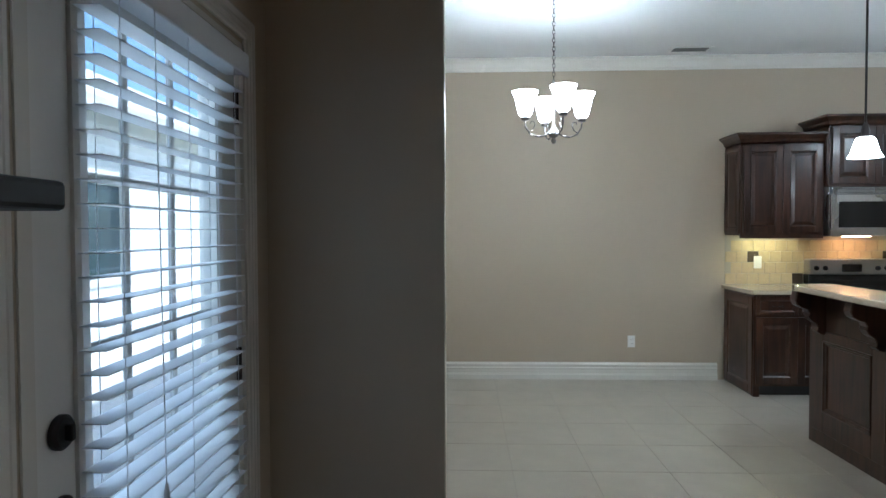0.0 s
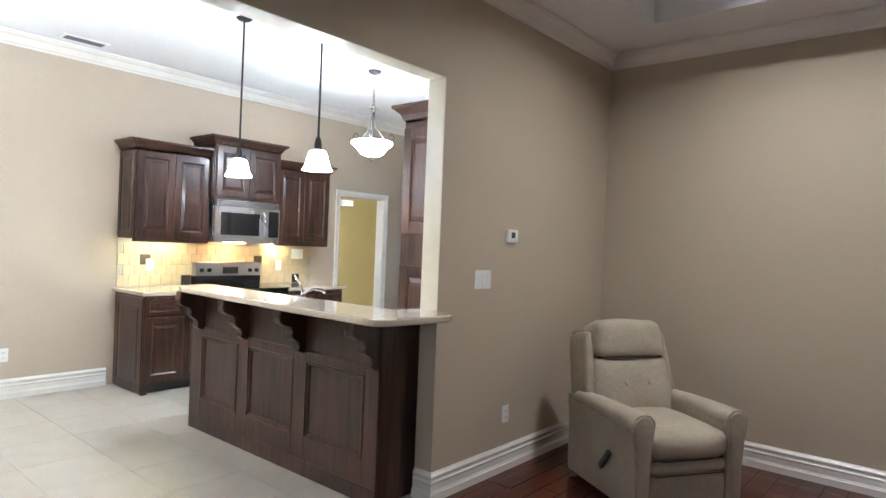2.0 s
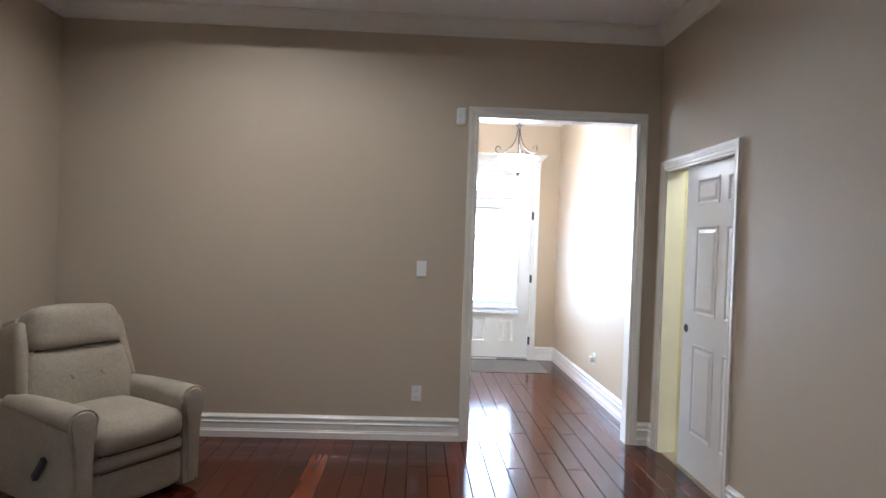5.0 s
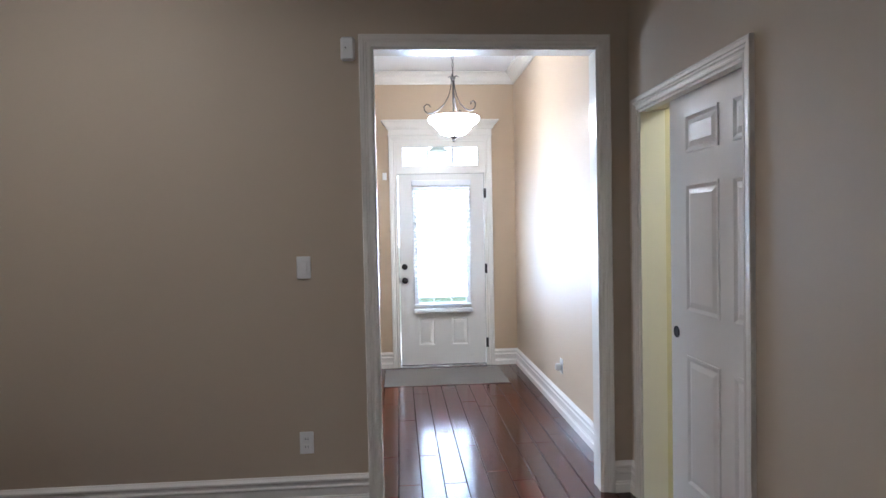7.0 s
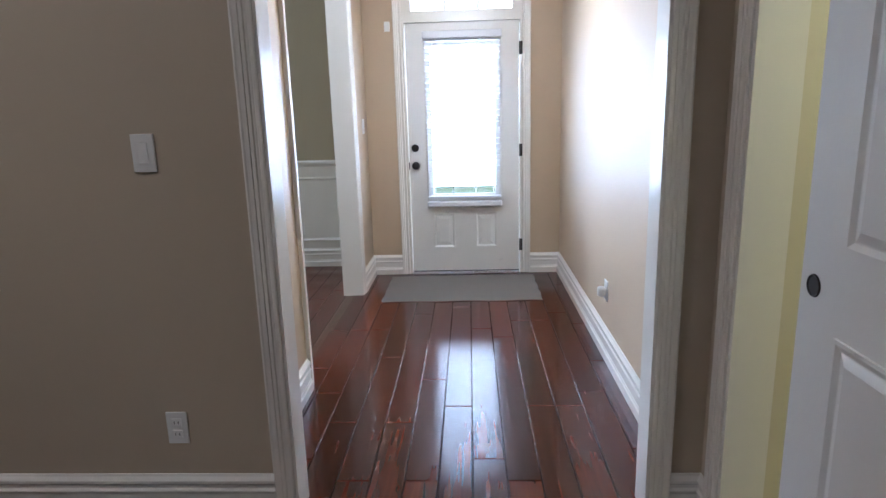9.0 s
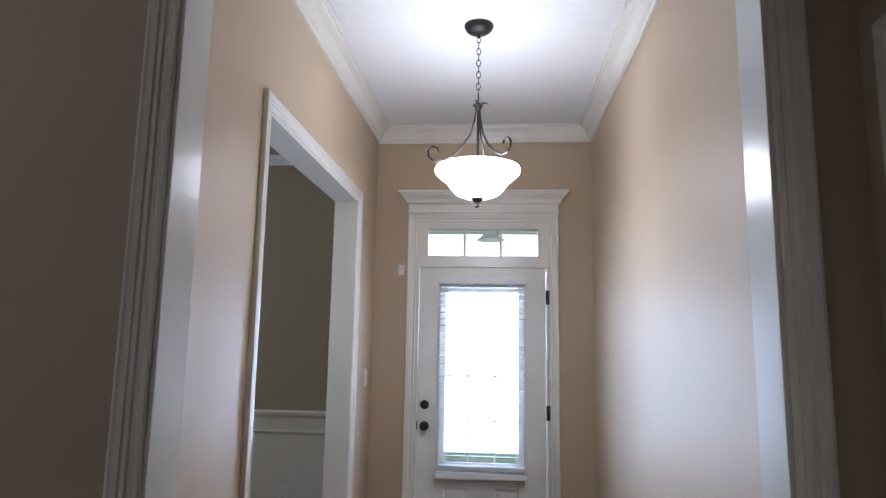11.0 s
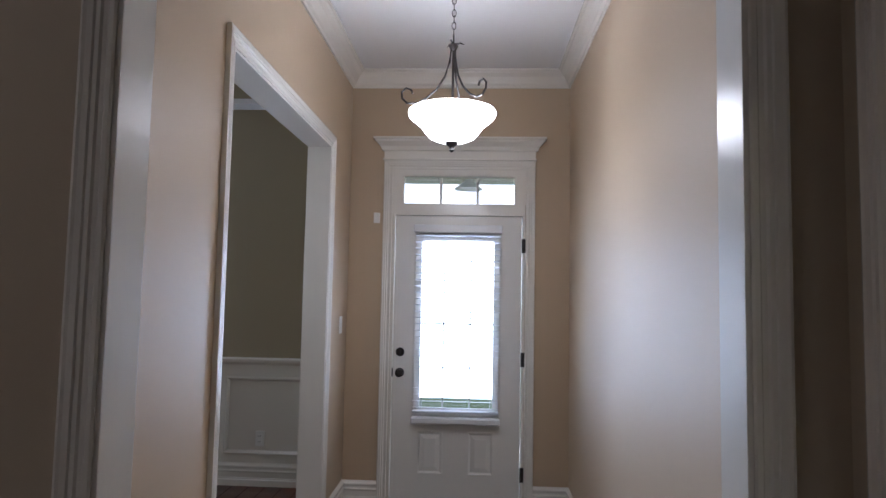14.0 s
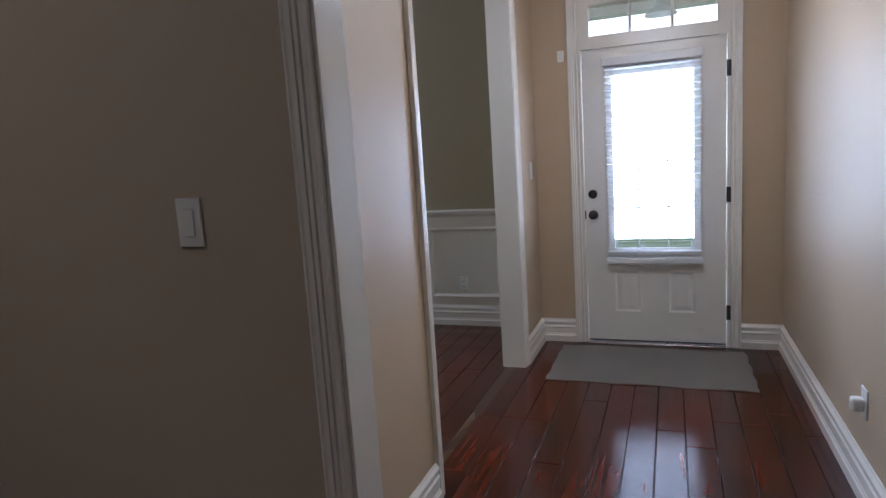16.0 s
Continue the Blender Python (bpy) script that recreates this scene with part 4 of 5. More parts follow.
# lights under the cabinets
for x0, x1 in ((-2.20, -1.68), (-0.74, -0.44)):
    t = thing("under_cabinet_light", "lit warm strip light under a wall cabinet", "light", "under cabinet lights")
    part("housing", boxed(x0, x1, K_N - 0.17, K_N - 0.12, 1.358, 1.374, 0.002), M_PLASTIC, t)
    part("tube", boxed(x0 + 0.02, x1 - 0.02, K_N - 0.16, K_N - 0.13, 1.352, 1.357), M_TUBE, t)
t = thing("cooktop_light", "lit warm lamp under the microwave", "light")
part("lens", boxed(-1.294, -1.074, K_N - 0.20, K_N - 0.14, 1.357, 1.363), M_HOODLAMP, t)

# fittings on the backsplash
for u, w, k in ((-1.985, 0.072, "rocker"), (-0.52, 0.072, "outlet"), (-0.265, 0.165, "triple")):
    wall_plate("backsplash_plate", "white plate on the stone backsplash under the wall cabinets" if k != "triple" else "wide white three-gang plate above the worktop end", "outlet",
               lambda u_, v, w_: (u_, K_N - 0.011 - w_, v), u, 1.12 if k != "triple" else 1.25, w, 0.116, k)

# tall cabinets
pc = thing("tall_cabinet", "tall dark stained refrigerator surround with paneled side and heavy crown", "cabinet")
XT, YT = -1.50, 4.43
part("body", boxed(XT, XT + 1.0, K_S + 0.001, YT, 0, 2.31, 0.002), M_CAB, pc)
ps = lambda u, v, w: (XT - w, u, v)
for z0, z1 in ((0.04, 1.27), (1.50, 2.25)):
    raised_door(pc, ps, K_S + 0.02, YT - 0.01, z0, z1, "side_panel", w=0.075)
part("crown", sweep(bmesh.new(), [(XT, K_S + 0.001), (XT, YT), (XT + 1.0, YT)], [(d * 1.25, w * 1.3) for d, w in CCROWN], lambda u, v, w: (u, v, w + 2.29)), M_CAB, pc)
part("crown_top", boxed(XT, XT + 1.0, K_S + 0.001, YT, 2.312, 2.40), M_CAB, pc)
pc = thing("pantry_cabinet", "tall dark stained pantry cabinet against the far kitchen wall", "cabinet")
part("body", boxed(1.25, 1.90 - 0.001, 5.9, 7.0, 0, 2.25, 0.002), M_CAB, pc)
for a in (5.91, 6.46):
    raised_door(pc, lambda u, v, w: (1.25 - w, u, v), a, a + 0.53, 0.12, 2.22)
part("crown", sweep(bmesh.new(), [(1.90 - 0.001, 5.9), (1.25, 5.9), (1.25, 7.0), (1.90 - 0.001, 7.0)], CCROWN, lambda u, v, w: (u, v, w + 2.24)), M_CAB, pc)

# ---- breakfast bar ----
XI, YI0, YI1 = -2.385, K_S + 0.005, 5.68
bar = thing("breakfast_bar", "dark stained paneled breakfast bar with carved corbels", "kitchen island")
part("body", boxed(XI, XI + 0.10, YI0, YI1, 0, 1.023, 0.002), M_CAB, bar)
part("lower_cabinet", boxed(XI + 0.10, XI + 0.80, YI0, YI1, 0, 0.875, 0.002), M_CAB, bar)
part("south_panel", boxed(XI, K_J - 0.002, YI0 - 0.012, YI0 - 0.001, 0, 1.022), M_CAB, bar)
pi = lambda u, v, w: (XI - w, u, v)
part("skirting", boxed(XI - 0.016, XI, YI0 - 0.012, YI1, 0, 0.10, 0.003), M_CAB, bar)
edges = [(YI0 + 0.10, YI0 + 0.62), (YI0 + 0.74, YI0 + 1.24), (YI0 + 1.36, YI0 + 1.84)]
bm = bmesh.new()
cuts = [YI0 - 0.012, *[v for e in edges for v in e], YI1]
for a, b in zip(cuts[::2], cuts[1::2]):
    box(bm, XI - 0.016, XI, a, b, 0.10, 0.76, 0.002)
for a, b in edges:
    box(bm, XI - 0.016, XI, a, b, 0.10, 0.235, 0.002)
    box(bm, XI - 0.016, XI, a, b, 0.70, 0.76, 0.002)
part("panel_frame", bm, M_CAB, bar)
part("apron", boxed(XI - 0.010, XI, YI0 - 0.012, YI1, 0.76, 1.023, 0.002), M_CAB, bar)
for a, b in edges:
    bm = sweep(bmesh.new(), [(a, 0.235), (b, 0.235), (b, 0.70), (a, 0.70)], [(0, 0), (0, 0.020), (0.008, 0.022), (0.016, 0.012), (0.026, 0.010), (0.030, 0)], pi, True)
    part("panel_moulding", bm, M_CAB, bar)
out = [(0, 1.022), (0.215, 1.022), (0.220, 1.004), (0.222, 0.990), (0.228, 0.965), (0.215, 0.935), (0.175, 0.915), (0.135, 0.905), (0.120, 0.880), (0.126, 0.860),
       (0.105, 0.835), (0.070, 0.815), (0.058, 0.790), (0.062, 0.765), (0.040, 0.748), (0.012, 0.742), (0, 0.742)]
for y in (YI0 + 0.035, YI0 + 0.665, YI0 + 1.285, YI1 - 0.14):
    bm = bmesh.new()
    rows = []
    for s, k in ((-0.036, 0.97), (-0.030, 1.0), (0.030, 1.0), (0.036, 0.97)):
        rows.append([bm.verts.new((XI - 0.010 - d * k * 0.86, y + s, 1.022 - (1.022 - z) * k)) for d, z in out])
    for r0, r1 in zip(rows, rows[1:]):
        for i in range(len(out)):
            j = (i + 1) % len(out)
            bm.faces.new((r0[i], r0[j], r1[j], r1[i]))
    bm.faces.new(rows[0])
    bm.faces.new(rows[-1])
    part("corbel", bm, M_CAB, bar)
# granite top, L-shaped with a rounded outer corner, lapping over the wall end
cx, cy, r = -2.59, 3.485, 0.110
pts = [(-2.16, 3.47), (-2.178, 3.40), (-2.20, 3.355), (-2.235, 3.338)]
pts += [(cx + r * math.cos(radians(a)), cy + r * math.sin(radians(a))) for a in range(270, 179, -15)]
pts += [(-2.68, 4.2), (-2.62, 5.30), (-2.605, 5.45), (-2.57, 5.56), (-2.50, 5.62), (-2.42, 5.65), (-2.30, 5.65), (-2.28, 5.63), (-2.28, K_S + 0.003), (K_J - 0.002, K_S + 0.003), (K_J - 0.002, K_S - 0.13), (-2.145, K_S - 0.135)]
bm = bmesh.new()
f = bm.faces.new([bm.verts.new((x, y, 1.025)) for x, y in pts])
ex = bmesh.ops.extrude_face_region(bm, geom=[f])
bmesh.ops.translate(bm, verts=[v for v in ex["geom"] if isinstance(v, bmesh.types.BMVert)], vec=(0, 0, 0.036))
es = [e for e in bm.edges if abs(e.verts[0].co.z - e.verts[1].co.z) < 1e-5]
bmesh.ops.bevel(bm, geom=es, offset=0.010, segments=3, profile=0.5, affect="EDGES")
slab("bar_top", "cream speckled granite bar top with a rounded corner", bm)
slab("sink_worktop", "granite worktop behind the breakfast bar", boxed(XI + 0.105, XI + 0.82, YI0, YI1 + 0.02, 0.877, 0.912, 0.004))
fa = thing("kitchen_faucet", "chrome single-lever faucet at the sink behind the bar", "faucet")
FX, FYY = -1.90, 5.02
part("base", lathe(bmesh.new(), [(0.0, 0), (0.03, 0), (0.028, 0.01), (0.02, 0.02), (0.02, 0.11), (0.0, 0.115)], 16, (FX, FYY, 0.912)), M_CHROME, fa, smooth=True)
part("spout", tube(bmesh.new(), [(FX, FYY, 1.02), (FX + 0.03, FYY, 1.045), (FX + 0.09, FYY, 1.06), (FX + 0.17, FYY, 1.05), (FX + 0.20, FYY, 1.03)], 0.013, 12), M_CHROME, fa, smooth=True)
part("lever", tube(bmesh.new(), [(FX, FYY, 1.02), (FX - 0.01, FYY + 0.03, 1.09), (FX - 0.015, FYY + 0.09, 1.155)], 0.010, 10, (1, 0.8)), M_CHROME, fa, smooth=True)

# unseen lamp, added to brighten the room beyond the kitchen doorway
for nm, x, y, z in (("laundry_light", 1.0, 7.8, 2.55),):
    t = thing(nm, "unseen round lit flush ceiling light added in a small yellow room", "ceiling light")
    part("lens", lathe(bmesh.new(), [(0.0, -0.07), (0.06, -0.065), (0.12, -0.03), (0.14, 0.0), (0.0, 0.0)], 20, (x, y, z)), M_CAN, t)

# laundry chime on the yellow wall
ch = thing("door_chime", "cream box on the yellow wall beyond the doorway", "chime")
part("box", boxed(1.45, 1.66, 8.555, 8.617, 1.965, 2.055, 0.006), M_PLASTIC, ch)

# ceiling vent
cv = thing("ceiling_vent", "white slotted air register in the kitchen ceiling", "vent")
part("frame", wall_boxes(bmesh.new(), "y", 0, 0.01, -0.18, 0.18, -0.08, 0.08, [(-0.15, 0.15, -0.05, 0.05)]), M_PLASTIC, cv)
for k in range(6):
    part("slat", boxed(-0.15, 0.15, 0.002, 0.008, -0.045 + k * 0.0175, -0.036 + k * 0.0175), M_PLASTIC, cv)
part("backing", boxed(-0.15, 0.15, -0.002, 0.0, -0.05, 0.05), M_PDARK, cv)
cv.matrix_basis = pose(-2.72, 7.06, K_TOP - 0.010, 90, 0, 0)


# ---- lamps ----
def bar_pendant(x, y, label):
    t = thing("pendant_lamp", label, "pendant lamp", "pendants over the bar")
    part("canopy", lathe(bmesh.new(), [(0.0, 0), (0.058, 0), (0.058, -0.008), (0.045, -0.022), (0.012, -0.028), (0.0, -0.028)], 24), M_BRONZE, t, smooth=True)
    part("rod", lathe(bmesh.new(), [(0.007, -0.025), (0.007, -0.97)], 10), M_BRONZE, t, smooth=True)
    part("socket", lathe(bmesh.new(), [(0.007, -0.95), (0.016, -0.965), (0.024, -1.00), (0.024, -1.03), (0.034, -1.042), (0.0, -1.044)], 20), M_BRONZE, t, smooth=True)
    part("shade", lathe(bmesh.new(), [(0.026, -1.040), (0.046, -1.046), (0.058, -1.064), (0.066, -1.098), (0.078, -1.140), (0.096, -1.168), (0.092, -1.168), (0.074, -1.140), (0.062, -1.098), (0.054, -1.066), (0.040, -1.050)], 28), M_SHADE, t, "white frosted bell shade, lit", True)
    t.matrix_basis = pose(x, y, K_TOP + 0.003)
    return t


p1 = bar_pendant(-2.22, 5.42, "bronze rod pendant with a lit white bell shade over the bar")
p2 = copy_thing(p1, pose(-2.22, 4.50, K_TOP + 0.003))


def chain(parent, z0, z1, link=0.034):
    n = int((z0 - z1) / (link * 0.78))
    step = (z0 - z1) / n
    for i in range(n):
        zc = z0 - (i + 0.5) * step
        pts = [(0.009 * math.cos(a) * (i % 2), 0.009 * math.cos(a) * ((i + 1) % 2), zc + link / 2 * math.sin(a)) for a in [2 * math.pi * k / 10 for k in range(11)]]
        part("chain_link", tube(bmesh.new(), pts, 0.0022, 5), M_BRONZE, parent)


def bowl_pendant(x, y, drop, label):
    """A bowl of frosted glass on three curved straps that end in scrolls; drop: from the ceiling to the rim."""
    t = thing("bowl_pendant_lamp", label, "pendant lamp", "bowl pendants")
    part("canopy", lathe(bmesh.new(), [(0.0, 0), (0.068, 0), (0.068, -0.006), (0.060, -0.022), (0.042, -0.036), (0.014, -0.040), (0.0, -0.040)], 28), M_BRONZE, t, smooth=True)
    part("hook", tube(bmesh.new(), [(0, 0, -0.036), (0.006, 0, -0.05), (0, 0, -0.062)], 0.004, 8), M_BRONZE, t)
    top = -drop + 0.30
    chain(t, -0.055, top + 0.03)
    part("ring", tube(bmesh.new(), [(0.022 * math.cos(a), 0, top + 0.012 + 0.022 * math.sin(a)) for a in [2 * math.pi * k / 16 for k in range(17)]], 0.003, 6), M_BRONZE, t)
    part("hub", lathe(bmesh.new(), [(0.0, top - 0.005), (0.018, top - 0.012), (0.022, top - 0.02), (0.016, top - 0.032), (0.010, top - 0.04), (0.0, top - 0.045)], 16), M_BRONZE, t, smooth=True)
    part("stem", lathe(bmesh.new(), [(0.006, top - 0.03), (0.006, -drop - 0.14)], 10), M_BRONZE, t, smooth=True)
    for k in range(3):
        a = radians(100 + 120 * k)
        c, s = math.cos(a), math.sin(a)
        prof = [(0.010, top - 0.03), (0.016, top - 0.09), (0.036, top - 0.16), (0.072, top - 0.22), (0.12, -drop + 0.035), (0.165, -drop + 0.012), (0.200, -drop + 0.012), (0.222, -drop + 0.032), (0.224, -drop + 0.060), (0.205, -drop + 0.078), (0.182, -drop + 0.072), (0.176, -drop + 0.056)]
        part("strap", tube(bmesh.new(), [(r * c, r * s, z) for r, z in prof], 0.0048, 7), M_BRONZE, t, smooth=True)
        lf = [(0.012, top - 0.012), (0.030, top - 0.004), (0.048, top - 0.010)]
        a += radians(60)
        part("leaf", tube(bmesh.new(), [(r * math.cos(a), r * math.sin(a), z) for r, z in lf], 0.006, 6, (1, 0.2)), M_BRONZE, t)
    q = -drop - 0.012
    part("bowl", lathe(bmesh.new(), [(0.176, q), (0.188, q - 0.003), (0.192, q - 0.014), (0.186, q - 0.030), (0.162, q - 0.050), (0.140, q - 0.068), (0.122, q - 0.094), (0.098, q - 0.120), (0.060, q - 0.136), (0.016, q - 0.142),
                                     (0.016, q - 0.137), (0.056, q - 0.130), (0.092, q - 0.114), (0.116, q - 0.090), (0.134, q - 0.064), (0.157, q - 0.045), (0.180, q - 0.026)], 36), M_SHADE, t, "lit white frosted glass bowl", True)
    part("finial", lathe(bmesh.new(), [(0.0, -drop - 0.150), (0.030, -drop - 0.150), (0.026, -drop - 0.162), (0.012, -drop - 0.172), (0.010, -drop - 0.182), (0.013, -drop - 0.188), (0.0, -drop - 0.198)], 16), M_BRONZE, t, smooth=True)
    t.matrix_basis = pose(x, y, K_TOP, 0, 0, 0)
    return t


bowl_pendant(-0.735, 5.60, 0.655, "bronze pendant with a lit frosted glass bowl in the kitchen")

# chandelier of four upturned shades
ch = thing("chandelier", "antique metal chandelier with four lit upturned frosted shades", "chandelier")
part("canopy", lathe(bmesh.new(), [(0.0, 0), (0.065, 0), (0.065, -0.006), (0.05, -0.024), (0.012, -0.032), (0.0, -0.032)], 24), M_NICKEL, ch, smooth=True)
chain(ch, -0.04, -0.62)
part("column", lathe(bmesh.new(), [(0.0, -0.61), (0.010, -0.62), (0.014, -0.65), (0.022, -0.67), (0.012, -0.70), (0.008, -0.76), (0.008, -0.90), (0.016, -0.93), (0.034, -0.955), (0.040, -0.975), (0.026, -0.992), (0.012, -1.0), (0.018, -1.018), (0.012, -1.034), (0.0, -1.04)], 20), M_NICKEL, ch, smooth=True)
for k in range(4):
    a = radians(-80 + 90 * k)
    c, s = math.cos(a), math.sin(a)
    arm = [(0.02, -0.955), (0.06, -0.985), (0.11, -0.992), (0.16, -0.975), (0.192, -0.93), (0.195, -0.885)]
    am = part("arm", tube(bmesh.new(), [(r * c, r * s, z) for r, z in arm], 0.0065, 8), M_NICKEL, ch, smooth=True)
    sc = [(0.165, -0.965), (0.140, -0.945), (0.126, -0.915), (0.136, -0.892), (0.156, -0.892), (0.160, -0.910)]
    part("scroll", tube(bmesh.new(), [(r * c, r * s, z) for r, z in sc], 0.0045, 7), M_NICKEL, ch, smooth=True)
    part("cup", lathe(bmesh.new(), [(0.0, -0.892), (0.024, -0.888), (0.030, -0.872), (0.022, -0.862), (0.022, -0.846), (0.0, -0.846)], 16, (0.195 * c, 0.195 * s, 0)), M_NICKEL, ch, smooth=True)
    part("shade", lathe(bmesh.new(), [(0.030, -0.860), (0.044, -0.845), (0.056, -0.79), (0.068, -0.735), (0.086, -0.700), (0.082, -0.699), (0.064, -0.735), (0.052, -0.79), (0.040, -0.842), (0.0, -0.850)], 24, (0.195 * c, 0.195 * s, 0)), M_SHADE, ch, "lit frosted bell shade", True)
ch.matrix_basis = pose(-4.13, 5.60, K_TOP)

for ob in set(scene.objects) - before:
    if not ob.parent:
        ob.matrix_basis = KITCHEN @ ob.matrix_basis
lamp = bowl_pendant(1.78, -0.003, 0.670, "bronze chain pendant with a lit frosted glass bowl in the foyer")
lamp.matrix_basis = Matrix.Translation((1.726, -0.008, CEIL)) @ Matrix.Scale(1.08, 4)
# unseen warm lamp, added to light the pocket door's gap and jamb yellow
cl = thing("closet_light", "unseen round lit flush ceiling light added in a small yellow room", "ceiling light")
part("lens", lathe(bmesh.new(), [(0.0, -0.07), (0.06, -0.065), (0.12, -0.03), (0.14, 0.0), (0.0, 0.0)], 20, (-0.9, -1.7, 2.59)), M_CLOSET, cl)

# recessed lights in the tray
for x, y, k in CANS:
    t = thing("recessed_light", "small round lit recessed light in the tray ceiling", "light", "recessed lights")
    part("trim_ring", lathe(bmesh.new(), [(0.062, 0), (0.085, 0), (0.085, -0.004), (0.062, -0.006)], 24, (x, y, TRAY[4])), M_PLASTIC, t)
    part("lens", lathe(bmesh.new(), [(0.0, -0.001), (0.061, -0.001), (0.061, -0.004), (0.0, -0.004)], 20, (x, y, TRAY[4])), M_CAN, t)


# ---- recliner ----
def cushion(name, parent, x0, x1, y0, y1, z0, z1, r, m=None, puff=0.0, cuts=6, material=None, label=""):
    """A rounded, slightly puffed block."""
    bm = bmesh.new()
    box(bm, x0, x1, y0, y1, z0, z1)
    bmesh.ops.subdivide_edges(bm, edges=bm.edges[:], cuts=cuts, use_grid_fill=True)
    c = Vector(((x0 + x1) / 2, (y0 + y1) / 2, (z0 + z1) / 2))
    h = Vector(((x1 - x0) / 2, (y1 - y0) / 2, (z1 - z0) / 2))
    for v in bm.verts:
        p = v.co - c
        k = Vector([max(-h[i] + r, min(h[i] - r, p[i])) for i in range(3)])
        d = p - k
        if d.length > 1e-6:
            d = d.normalized() * r
        q = k + d
        u = [1 - (q[i] / h[i]) ** 2 for i in range(3)]
        for i in range(3):
            j, l = (i + 1) % 3, (i + 2) % 3
            q[i] += math.copysign(puff, q[i]) * max(0, u[j]) * max(0, u[l]) * abs(q[i] / h[i])
        q += 0.004 * noise.noise_vector(q * 9 + c * 3)
        v.co = c + q
        if m:
            v.co = m @ v.co
    return part(name, bm, material or M_SUEDE, parent, label, True)


rc = thing("recliner", "beige microsuede recliner with rolled arms and a dark side lever", "armchair")
W, D = 0.365, 0.42
cushion("base", rc, -W + 0.10, W - 0.10, -D + 0.06, D - 0.10, 0.03, 0.40, 0.03)
cushion("footrest", rc, -W + 0.115, W - 0.115, -D + 0.0, -D + 0.10, 0.045, 0.235, 0.03, puff=0.012)
cushion("footrest", rc, -W + 0.115, W - 0.115, -D - 0.005, -D + 0.10, 0.235, 0.315, 0.03, puff=0.012)
cushion("seat", rc, -W + 0.11, W - 0.11, -D - 0.015, 0.16, 0.315, 0.475, 0.055, puff=0.03, cuts=8)
lean = Matrix.Translation((0, 0.20, 0.42)) @ Matrix.Rotation(radians(-17), 4, "X") @ Matrix.Translation((0, -0.20, -0.42))
cushion("back_lower", rc, -0.285, 0.285, 0.06, 0.27, 0.38, 0.775, 0.05, lean, 0.03, 10)
cushion("headrest", rc, -0.27, 0.27, 0.035, 0.25, 0.762, 1.010, 0.055, lean, 0.022, 10)
cushion("back_shell", rc, -0.315, 0.315, 0.18, 0.34, 0.22, 0.985, 0.035, lean, 0.01, 8)
for s in (-1, 1):
    cushion("wing", rc, s * 0.308 - 0.034, s * 0.308 + 0.034, 0.10, 0.32, 0.50, 0.945, 0.03, lean, 0.008, 6)
    part("button", lathe(bmesh.new(), [(0.0, 0.006), (0.012, 0.004), (0.014, 0.0)], 12, (lean @ Vector((s * 0.085, 0.032, 0.60))), Euler((radians(90 - 14), 0, 0)).to_matrix()), M_SUEDE, rc)
# crease between the buttons: a thin darker tube paints its shade
part("tuft_line", tube(bmesh.new(), [lean @ Vector((x, 0.0345 + 0.003 * abs(x) / 0.08, 0.600 - 0.006 * (1 - (x / 0.08) ** 2))) for x in [(-0.08 + 0.016 * i) for i in range(11)]], 0.0035, 6), M_SUEDE_CREASE, rc, "crease between the buttons, shade put in as darker colour")
# welts on the back and between the cushions
part("welt", tube(bmesh.new(), [lean @ Vector((x, 0.040 + 0.05 * (x / 0.27) ** 6, 0.768)) for x in [(-0.262 + 0.0524 * i) for i in range(11)]], 0.0060, 6), M_SUEDE_D, rc, "dark welt seam")
part("welt", tube(bmesh.new(), [(x, -D - 0.012 + 0.03 * (x / 0.245) ** 6, 0.322) for x in [(-0.235 + 0.047 * i) for i in range(11)]], 0.0045, 6), M_SUEDE_D, rc, "dark welt seam")
part("welt", tube(bmesh.new(), [(x, -D - 0.010, 0.238) for x in [(-0.235 + 0.047 * i) for i in range(11)]], 0.0035, 6), M_SUEDE_D, rc, "dark welt seam")
